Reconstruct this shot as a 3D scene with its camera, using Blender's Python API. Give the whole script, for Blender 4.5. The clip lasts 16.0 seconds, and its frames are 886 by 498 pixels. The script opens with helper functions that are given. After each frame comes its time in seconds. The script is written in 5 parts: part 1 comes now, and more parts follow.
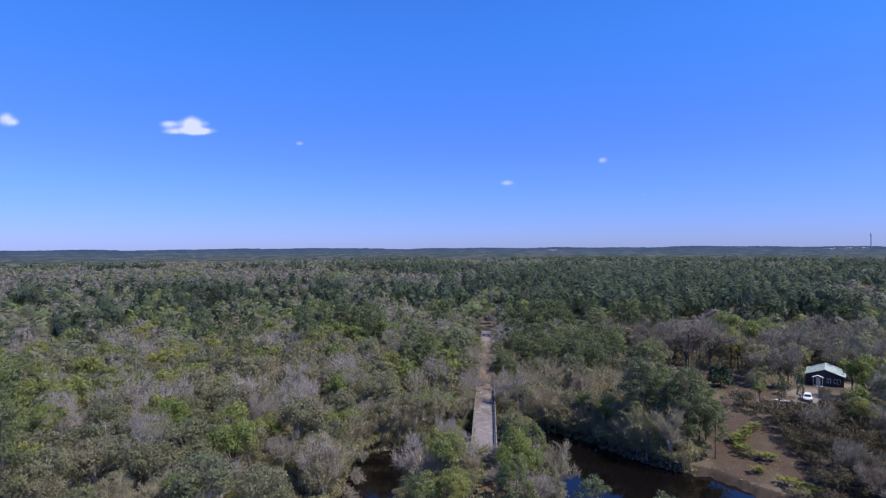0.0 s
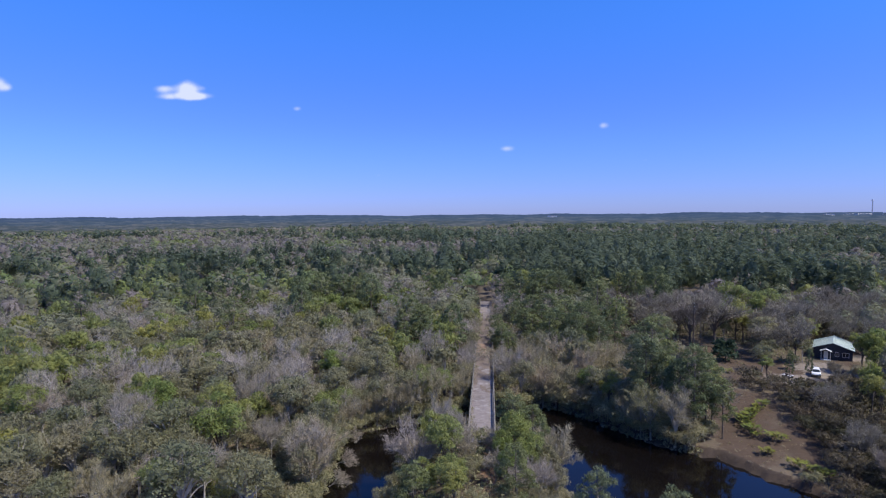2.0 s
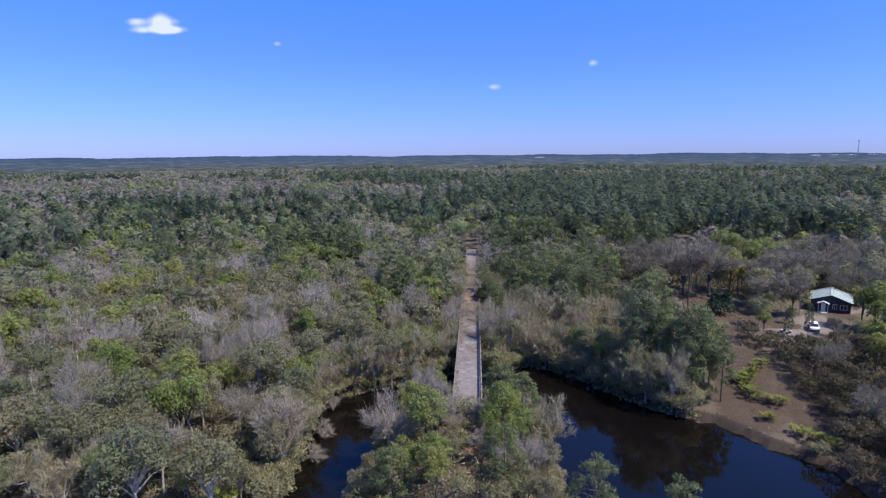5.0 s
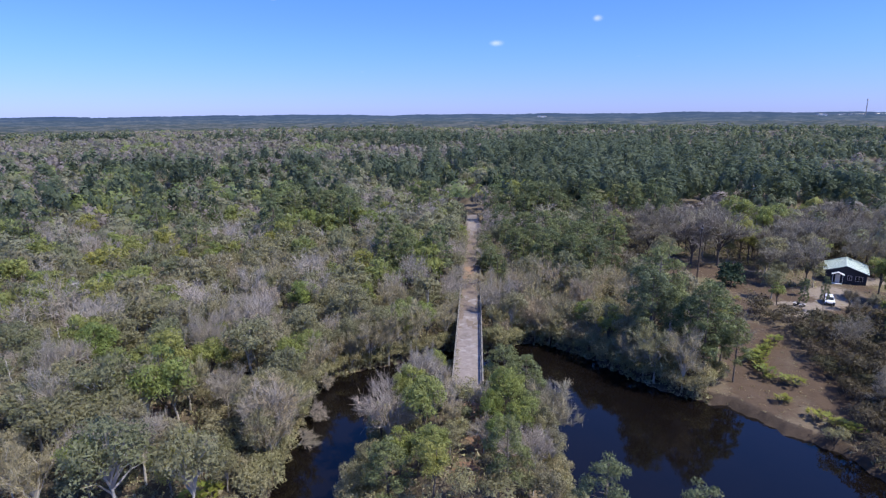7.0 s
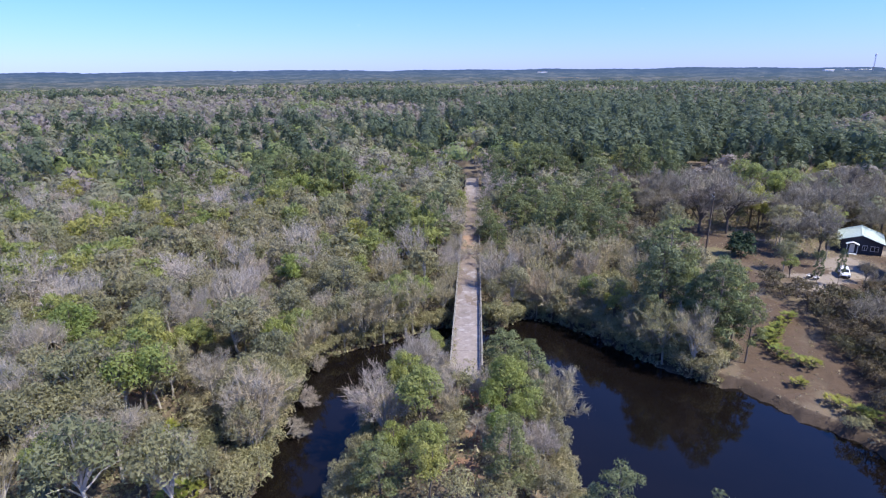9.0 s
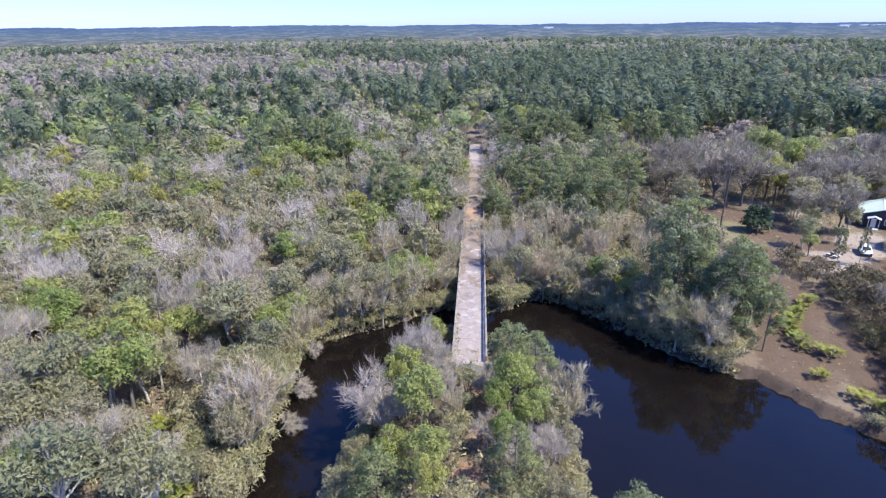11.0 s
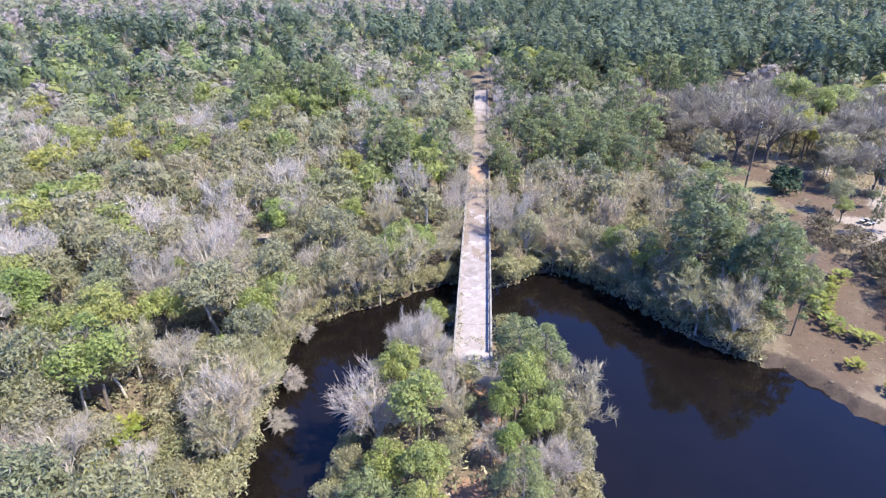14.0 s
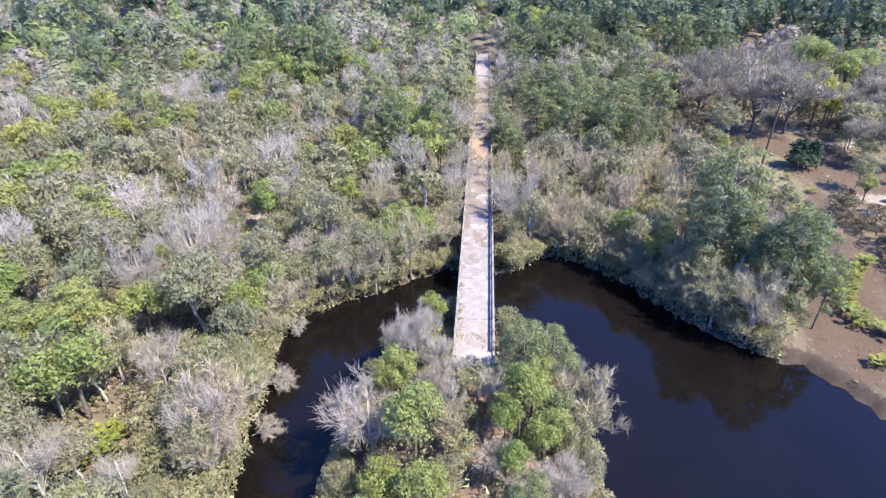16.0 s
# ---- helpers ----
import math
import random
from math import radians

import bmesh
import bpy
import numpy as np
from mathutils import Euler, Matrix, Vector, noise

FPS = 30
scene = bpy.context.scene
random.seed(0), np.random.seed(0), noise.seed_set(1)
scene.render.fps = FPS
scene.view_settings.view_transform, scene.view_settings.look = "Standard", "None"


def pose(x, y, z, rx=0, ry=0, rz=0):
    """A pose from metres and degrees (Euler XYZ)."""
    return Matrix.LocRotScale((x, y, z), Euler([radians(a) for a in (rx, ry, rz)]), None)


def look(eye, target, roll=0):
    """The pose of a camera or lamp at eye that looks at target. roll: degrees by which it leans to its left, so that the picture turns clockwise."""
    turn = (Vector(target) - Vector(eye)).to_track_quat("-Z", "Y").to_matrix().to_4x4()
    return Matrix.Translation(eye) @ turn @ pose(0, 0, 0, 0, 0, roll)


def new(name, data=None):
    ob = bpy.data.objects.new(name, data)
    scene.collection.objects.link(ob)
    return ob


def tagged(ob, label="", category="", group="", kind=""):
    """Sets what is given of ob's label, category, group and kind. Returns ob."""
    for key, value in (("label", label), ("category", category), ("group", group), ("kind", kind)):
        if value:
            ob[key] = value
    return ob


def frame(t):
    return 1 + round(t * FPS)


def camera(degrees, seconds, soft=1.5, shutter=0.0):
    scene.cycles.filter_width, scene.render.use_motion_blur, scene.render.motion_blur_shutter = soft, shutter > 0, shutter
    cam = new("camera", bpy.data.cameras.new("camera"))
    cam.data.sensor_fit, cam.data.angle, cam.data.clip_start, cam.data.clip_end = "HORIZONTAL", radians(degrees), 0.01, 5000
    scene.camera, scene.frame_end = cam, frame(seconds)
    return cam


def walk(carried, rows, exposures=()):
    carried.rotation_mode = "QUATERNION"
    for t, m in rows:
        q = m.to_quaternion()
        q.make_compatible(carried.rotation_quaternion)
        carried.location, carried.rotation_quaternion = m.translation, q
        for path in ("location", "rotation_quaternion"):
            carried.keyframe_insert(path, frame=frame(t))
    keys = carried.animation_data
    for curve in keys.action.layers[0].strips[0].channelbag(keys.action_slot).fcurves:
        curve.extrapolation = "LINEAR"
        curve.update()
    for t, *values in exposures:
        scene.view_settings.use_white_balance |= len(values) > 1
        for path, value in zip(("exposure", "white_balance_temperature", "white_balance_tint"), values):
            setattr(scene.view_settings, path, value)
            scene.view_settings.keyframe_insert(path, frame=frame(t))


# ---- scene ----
cam = camera(75.7, 16.0, soft=1.18)
PATH = [
    (0, (1.085, -99.988, 36.051), (-6.965, -0.338, 35.651), -0.3),
    (0.5, (1.089, -98.538, 36.218), (-7.811, 1.062, 34.768), -0.3),
    (1, (1.122, -96.989, 36.455), (-8.328, 2.511, 33.605), -0.3),
    (1.5, (1.175, -95.379, 36.739), (-7.625, 4.121, 32.239), -0.4),
    (2, (1.270, -93.782, 36.998), (-6.730, 5.718, 30.748), -0.4),
    (2.5, (1.325, -92.225, 37.249), (-5.875, 7.225, 29.349), -0.3),
    (3, (1.301, -90.638, 37.478), (-5.199, 8.712, 27.928), -0.4),
    (3.5, (1.296, -88.971, 37.662), (-4.704, 10.179, 26.412), -0.4),
    (4, (1.275, -87.278, 37.828), (-4.375, 11.722, 24.878), -0.4),
    (6.5, (1.053, -79.436, 39.112), (-4.647, 18.014, 17.412), -0.4),
    (7, (1.056, -77.776, 39.289), (-4.644, 19.324, 15.989), -0.4),
    (7.5, (1.053, -76.079, 39.493), (-4.597, 20.521, 14.393), -0.4),
    (8, (1.025, -74.434, 39.718), (-4.525, 21.716, 12.768), -0.4),
    (8.5, (0.973, -72.764, 39.954), (-4.477, 22.886, 11.304), -0.4),
    (9, (0.909, -71.182, 40.165), (-4.491, 23.968, 9.865), -0.4),
    (11.5, (0.639, -63.667, 41.936), (-5.311, 28.433, 3.436), -0.4),
    (12, (0.573, -62.122, 42.152), (-5.427, 29.328, 2.102), -0.4),
    (12.5, (0.521, -60.582, 42.379), (-5.529, 30.118, 0.729), -0.5),
    (13, (0.532, -59.057, 42.620), (-5.618, 30.893, -0.680), -0.5),
    (13.5, (0.537, -57.523, 42.867), (-5.713, 31.627, -2.033), -0.5),
    (14, (0.532, -55.933, 43.110), (-5.818, 32.417, -3.390), -0.6),
    (14.5, (0.560, -54.306, 43.337), (-5.790, 33.194, -4.713), -0.6),
    (15, (0.524, -52.748, 43.538), (-5.826, 33.902, -6.012), -0.7),
    (15.5, (0.469, -51.194, 43.701), (-5.981, 34.606, -7.249), -0.9),
    (16, (0.445, -49.691, 43.800), (-6.055, 35.259, -8.600), -0.9),
]
walk(cam, [(t, look(eye, target, roll)) for t, eye, target, roll in PATH],
     exposures=[(0, 0.10), (2, 0.11), (4, 0.20), (6.5, 0.40), (9, 0.82), (11.5, 1.36), (13, 1.57), (16, 1.65)])

# ---- world, sun ----
SUN_AZ, SUN_EL = 112, 54          # degrees clockwise from +y, degrees up
world = bpy.data.worlds.new("world")
scene.world = world
world.use_nodes = True
wt = world.node_tree


def wmath(op, a, b=None, c=None):
    n = wt.nodes.new("ShaderNodeMath")
    n.operation = op
    for k, v in enumerate((a, b, c)):
        if v is None:
            continue
        if isinstance(v, (int, float)):
            n.inputs[k].default_value = v
        else:
            wt.links.new(v, n.inputs[k])
    return n.outputs[0]


sky = wt.nodes.new("ShaderNodeTexSky")
sky.sky_type = "NISHITA"
sky.sun_disc = False
sky.sun_elevation = radians(SUN_EL)
sky.sun_rotation = radians(SUN_AZ)
sky.altitude = 0
sky.air_density = 1.0
sky.dust_density = 0.15
sky.ozone_density = 4.0
tint = wt.nodes.new("ShaderNodeMix")
tint.data_type, tint.blend_type = "RGBA", "MULTIPLY"
tint.inputs["Factor"].default_value = 1.0
wt.links.new(sky.outputs[0], tint.inputs["A"])
coords = wt.nodes.new("ShaderNodeTexCoord")
split = wt.nodes.new("ShaderNodeSeparateXYZ")
wt.links.new(coords.outputs["Generated"], split.inputs[0])
grade = wt.nodes.new("ShaderNodeValToRGB")   # hazy lavender low down, deep blue above
grade.color_ramp.interpolation = "EASE"
grade.color_ramp.elements[0].color = (0.236, 0.308, 0.765, 1)
grade.color_ramp.elements[1].position = 0.38
grade.color_ramp.elements[1].color = (0.198, 0.485, 1.03, 1)
low_sky = grade.color_ramp.elements.new(0.13)
low_sky.color = (0.234, 0.350, 0.832, 1)
zenith = grade.color_ramp.elements.new(0.96)
zenith.color = (0.44, 0.52, 0.82, 1)
wt.links.new(split.outputs[2], grade.inputs[0])
wt.links.new(grade.outputs[0], tint.inputs["B"])
ahead = wmath("MAXIMUM", split.outputs[1], 0.02)
cu, cv = wmath("DIVIDE", split.outputs[0], ahead), wmath("DIVIDE", split.outputs[2], ahead)
fluff = wt.nodes.new("ShaderNodeTexNoise")
fluff.inputs["Scale"].default_value, fluff.inputs["Detail"].default_value = 38, 5
wt.links.new(coords.outputs["Generated"], fluff.inputs["Vector"])
CLOUDS = [  # across, up, half width, half height, density
    (-0.5390, 0.2250, 0.019, 0.0140, 1.5), (-0.5840, 0.2270, 0.022, 0.0070, 0.85), (-0.5120, 0.2120, 0.018, 0.0060, 0.8), (-0.5120, 0.2260, 0.012, 0.0050, 0.45),
    (-0.5500, 0.2135, 0.042, 0.0060, 1.2), (-0.8995, 0.2425, 0.017, 0.012, 1.3), (-0.8830, 0.2370, 0.012, 0.007, 0.7), (-0.3382, 0.1869, 0.0085, 0.005, 0.6),
    (0.0325, 0.1107, 0.014, 0.006, 0.8), (0.1959, 0.1472, 0.0105, 0.006, 0.75), (0.2649, 0.0880, 0.0075, 0.0044, 0.35),
    (-0.1931, 0.0678, 0.0065, 0.0044, 0.3)]
total = 0.0
for a, b, wa, wb, dens in CLOUDS:
    da = wmath("DIVIDE", wmath("SUBTRACT", cu, a), wa)
    db = wmath("DIVIDE", wmath("SUBTRACT", cv, b), wb)
    rr = wmath("ADD", wmath("MULTIPLY", da, da), wmath("MULTIPLY", db, db))
    total = wmath("MULTIPLY_ADD", wmath("EXPONENT", wmath("MULTIPLY", rr, -1.0)), dens, total)
puff = wmath("MULTIPLY", total, wmath("MULTIPLY_ADD", fluff.outputs["Fac"], 1.6, 0.1))
cover = wt.nodes.new("ShaderNodeMapRange")
cover.interpolation_type = "SMOOTHSTEP"
cover.inputs["From Min"].default_value, cover.inputs["From Max"].default_value = 0.16, 1.15
cover.inputs["To Max"].default_value = 0.8
wt.links.new(puff, cover.inputs["Value"])
cloud_mix = wt.nodes.new("ShaderNodeMix")
cloud_mix.data_type = "RGBA"
cloud_mix.inputs["B"].default_value = (3.8, 4.0, 5.1, 1)
wt.links.new(cover.outputs[0], cloud_mix.inputs["Factor"])
wt.links.new(tint.outputs["Result"], cloud_mix.inputs["A"])
wt.links.new(cloud_mix.outputs["Result"], wt.nodes["Background"].inputs[0])
wt.nodes["Background"].inputs[1].default_value = 0.207

sun = new("sun", bpy.data.lights.new("sun", "SUN"))
sun.data.energy, sun.data.angle, sun.data.color = 5.0, radians(0.53), (1.0, 0.94, 0.84)
az, el = radians(SUN_AZ), radians(SUN_EL)
sun.matrix_world = look((100 * math.sin(az) * math.cos(el), 100 * math.cos(az) * math.cos(el), 100 * math.sin(el)), (0, 0, 0))

# ---- materials ----
RNG = np.random.default_rng(7)


def link(t, a, b):
    t.links.new(a, b)


def ramp_node(t, cols, fac):
    n = t.nodes.new("ShaderNodeValToRGB")
    el_ = n.color_ramp.elements
    while len(el_) < len(cols):
        el_.new(0.5)
    for k, c in enumerate(cols):
        el_[k].position = k / max(1, len(cols) - 1)
        el_[k].color = (*c, 1)
    link(t, fac, n.inputs[0])
    return n.outputs[0]


def mul(t, op, a, b):
    n = t.nodes.new("ShaderNodeMath")
    n.operation = op
    for k, v in enumerate((a, b)):
        if isinstance(v, (int, float)):
            n.inputs[k].default_value = v
        else:
            link(t, v, n.inputs[k])
    return n.outputs[0]


def noise_node(t, scale, detail=4, rough=0.6, space="Object"):
    n = t.nodes.new("ShaderNodeTexNoise")
    n.inputs["Scale"].default_value, n.inputs["Detail"].default_value, n.inputs["Roughness"].default_value = scale, detail, rough
    if space == "Place":
        link(t, t.nodes.new("ShaderNodeNewGeometry").outputs["Position"], n.inputs["Vector"])
    else:
        link(t, t.nodes.new("ShaderNodeTexCoord").outputs[space], n.inputs["Vector"])
    return n.outputs["Fac"]


def mixc(t, fac, a, b, mode="MIX"):
    n = t.nodes.new("ShaderNodeMix")
    n.data_type, n.blend_type = "RGBA", mode
    for sock, v in (("Factor", fac), ("A", a), ("B", b)):
        if isinstance(v, (int, float)):
            n.inputs[sock].default_value = v
        elif isinstance(v, tuple):
            n.inputs[sock].default_value = (*v, 1)
        else:
            link(t, v, n.inputs[sock])
    return n.outputs["Result"]


def leaf_material(name, cols, glow=0.35, vary=0.6, gaps=0.46, grain=8.0):
    """Foliage: each plant its own shade, each spray its own brightness, light passing through."""
    m = bpy.data.materials.new(name)
    m.use_nodes = True
    t = m.node_tree
    bsdf = t.nodes["Principled BSDF"]
    info, geo, att = t.nodes.new("ShaderNodeObjectInfo"), t.nodes.new("ShaderNodeNewGeometry"), t.nodes.new("ShaderNodeAttribute")
    att.attribute_name = "tint"
    pick = mul(t, "FRACT", mul(t, "ADD", info.outputs["Random"], att.outputs["Fac"]), 0.0)
    col = ramp_node(t, cols, pick)
    shade = mul(t, "ADD", mul(t, "MULTIPLY", geo.outputs["Random Per Island"], vary), 1 - vary / 2)
    col = mixc(t, 1.0, col, shade, "MULTIPLY")
    bsdf.inputs["Roughness"].default_value = 0.6
    bsdf.inputs["Specular IOR Level"].default_value = 0.25
    link(t, col, bsdf.inputs["Base Color"])
    tr = t.nodes.new("ShaderNodeBsdfTranslucent")
    link(t, col, tr.inputs["Color"])
    ms = t.nodes.new("ShaderNodeMixShader")
    ms.inputs[0].default_value = glow
    link(t, bsdf.outputs[0], ms.inputs[1])
    link(t, tr.outputs[0], ms.inputs[2])
    if gaps:   # a spray is many leaves with air between them
        co = t.nodes.new("ShaderNodeTexCoord")
        nz = t.nodes.new("ShaderNodeTexNoise")
        nz.inputs["Scale"].default_value, nz.inputs["Detail"].default_value = grain, 2
        link(t, co.outputs["Object"], nz.inputs["Vector"])
        open_ = mul(t, "LESS_THAN", nz.outputs["Fac"], gaps)
        air = t.nodes.new("ShaderNodeBsdfTransparent")
        mt = t.nodes.new("ShaderNodeMixShader")
        link(t, open_, mt.inputs[0])
        link(t, ms.outputs[0], mt.inputs[1])
        link(t, air.outputs[0], mt.inputs[2])
        ms = mt
    link(t, ms.outputs[0], t.nodes["Material Output"].inputs["Surface"])
    return m


def solid(name, cols, rough=0.8, metal=0.0, big=0.6, fine=9.0, bump=0.15, dist=0.03, space="Object", patches=None):
    """Two scales of variation between the given colours, and a fine relief."""
    m = bpy.data.materials.new(name)
    m.use_nodes = True
    t = m.node_tree
    bsdf = t.nodes["Principled BSDF"]
    a, b = noise_node(t, big, 5, 0.62, space), noise_node(t, fine, 4, 0.65, space)
    info = t.nodes.new("ShaderNodeObjectInfo")
    f = mul(t, "ADD", mul(t, "ADD", mul(t, "MULTIPLY", a, 0.95), mul(t, "MULTIPLY", b, 0.6)), -0.36)
    f = mul(t, "ADD", f, mul(t, "MULTIPLY", mul(t, "SUBTRACT", info.outputs["Random"], 0.5), 0.18))
    shade = ramp_node(t, cols, f)
    if patches:   # worn pale patches and dark stains with shapes of their own
        for pscale, lo, pc in ((0.55, 0.56, patches), (0.8, 0.60, cols[0])):
            mr = t.nodes.new("ShaderNodeMapRange")
            mr.inputs["From Min"].default_value, mr.inputs["From Max"].default_value = lo - 0.04, lo + 0.10
            mr.inputs["To Max"].default_value = 0.6
            link(t, noise_node(t, pscale, 6, 0.6 if pc == patches else 0.7, space), mr.inputs["Value"])
            shade = mixc(t, mr.outputs[0], shade, pc)
    link(t, shade, bsdf.inputs["Base Color"])
    bsdf.inputs["Roughness"].default_value, bsdf.inputs["Metallic"].default_value = rough, metal
    bp = t.nodes.new("ShaderNodeBump")
    bp.inputs["Strength"].default_value, bp.inputs["Distance"].default_value = bump, dist
    link(t, b, bp.inputs["Height"])
    link(t, bp.outputs[0], bsdf.inputs["Normal"])
    return m


M_PINE = leaf_material("pine needles", [(0.131, 0.160, 0.081), (0.159, 0.188, 0.087), (0.184, 0.204, 0.087), (0.141, 0.168, 0.094)], 0.45)
# far pines: darker than the near needles, and bluer to stand for haze
M_FARPINE = leaf_material("dark haze-tinted conifers", [(0.088, 0.118, 0.072), (0.108, 0.138, 0.082), (0.126, 0.150, 0.084), (0.098, 0.128, 0.084)], 0.4, 0.25, 0.42, 3.2)
OLIVES = [(0.222, 0.216, 0.123), (0.265, 0.248, 0.143), (0.196, 0.209, 0.118), (0.285, 0.259, 0.162), (0.245, 0.228, 0.151)]
GREENS = [(0.209, 0.262, 0.083), (0.275, 0.294, 0.095), (0.230, 0.265, 0.101), (0.321, 0.310, 0.094)]
M_OLIVE = leaf_material("evergreen oak leaves", OLIVES, 0.48, 0.4, 0.42, 9.0)
# far leaf copies: red cut and blue raised, painting haze into the colour
M_FAROLIVE = leaf_material("haze-tinted evergreen leaves", [(r * 0.92, g * 0.98, b * 1.05) for r, g, b in OLIVES], 0.45, 0.2, 0.42, 3.2)
M_FARGREEN = leaf_material("haze-tinted spring leaves", [(r * 0.88, g * 0.95, b * 1.1) for r, g, b in GREENS], 0.5, 0.2, 0.42, 3.2)
M_GREEN = leaf_material("spring leaves", GREENS, 0.5, 0.4, 0.44, 9.0)
M_TWIG = leaf_material("bare twigs", [(0.339, 0.298, 0.236), (0.398, 0.351, 0.294), (0.310, 0.273, 0.216), (0.427, 0.379, 0.338), (0.359, 0.303, 0.250)], 0.3, 0.4, 0.0)
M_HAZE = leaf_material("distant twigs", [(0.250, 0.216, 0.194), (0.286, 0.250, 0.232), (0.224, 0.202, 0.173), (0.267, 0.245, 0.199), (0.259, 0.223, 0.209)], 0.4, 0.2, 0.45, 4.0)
M_BUD = leaf_material("budding sprays", [(0.340, 0.300, 0.183), (0.350, 0.285, 0.198), (0.309, 0.295, 0.159), (0.371, 0.320, 0.221)], 0.35, 0.4, 0.0)
M_WILLOW = leaf_material("willow leaves", [(0.285, 0.272, 0.150), (0.320, 0.296, 0.168), (0.260, 0.258, 0.134), (0.340, 0.300, 0.186)], 0.48)
M_DARKTWIG = leaf_material("dark bare twigs", [(0.222, 0.198, 0.154), (0.255, 0.228, 0.177), (0.205, 0.186, 0.141), (0.262, 0.212, 0.172)], 0.25, 0.4, 0.0)
M_THICKET = leaf_material("brown-green thicket", [(0.108, 0.092, 0.058), (0.126, 0.102, 0.068), (0.088, 0.086, 0.048), (0.142, 0.112, 0.078)], 0.4)
M_PALM = leaf_material("palmetto fronds", [(0.23, 0.24, 0.045), (0.165, 0.21, 0.05), (0.26, 0.255, 0.055)], 0.4, 0.4, 0.0)
M_CEDAR = leaf_material("cedar sprays", [(0.030, 0.055, 0.030), (0.042, 0.068, 0.036)], 0.25, 0.3, 0.0)
M_BARK = solid("bark", [(0.06, 0.048, 0.038), (0.12, 0.10, 0.085), (0.19, 0.165, 0.145)], 0.9, big=0.8, fine=6, bump=0.5)
M_PALEBARK = solid("pale bark", [(0.230, 0.208, 0.180), (0.340, 0.312, 0.275), (0.450, 0.420, 0.380)], 0.85, big=0.7, fine=5, bump=0.4)
M_CONC = solid("old concrete", [(0.096, 0.076, 0.065), (0.177, 0.148, 0.133), (0.251, 0.212, 0.196), (0.353, 0.302, 0.279)], 0.85, big=0.45, fine=2.2, bump=0.3, space="Place", patches=(0.335, 0.310, 0.305))
M_RAIL = solid("weathered concrete rail", [(0.11, 0.100, 0.082), (0.18, 0.165, 0.145), (0.26, 0.24, 0.215)], 0.85, big=1.1, fine=7, bump=0.3)
M_LITTER = solid("leaf litter", [(0.075, 0.056, 0.042), (0.14, 0.108, 0.086), (0.20, 0.158, 0.130), (0.145, 0.132, 0.09)], 0.95, big=0.5, fine=4, bump=0.8, dist=0.06)
M_ROOF = solid("pale green roof sheet", [(0.36, 0.43, 0.38), (0.43, 0.50, 0.45), (0.48, 0.55, 0.50)], 0.55, 0.0, big=0.5, fine=3, bump=0.05)
M_NAVY = solid("dark blue siding", [(0.018, 0.022, 0.036), (0.028, 0.034, 0.052)], 0.6, big=0.5, fine=8, bump=0.1)
M_WHITE = solid("white paint", [(0.62, 0.62, 0.62), (0.78, 0.78, 0.78)], 0.5, big=1, fine=8, bump=0.05)
M_CARW = solid("white car paint", [(0.70, 0.71, 0.73), (0.80, 0.80, 0.81)], 0.25, big=1, fine=8, bump=0.0)
M_DARK = solid("black rubber and plastic", [(0.012, 0.012, 0.013), (0.03, 0.03, 0.032)], 0.7, big=2, fine=12, bump=0.1)
M_METAL = solid("dull steel", [(0.25, 0.25, 0.26), (0.40, 0.40, 0.42)], 0.45, 0.9, big=1, fine=9, bump=0.05)
M_POLE = solid("creosoted pole wood", [(0.035, 0.026, 0.02), (0.07, 0.052, 0.04), (0.10, 0.08, 0.065)], 0.9, big=0.8, fine=7, bump=0.3)
M_GLASS = bpy.data.materials.new("window glass")
M_GLASS.use_nodes = True
gb = M_GLASS.node_tree.nodes["Principled BSDF"]
gb.inputs["Base Color"].default_value, gb.inputs["Roughness"].default_value = (0.03, 0.035, 0.04, 1), 0.05


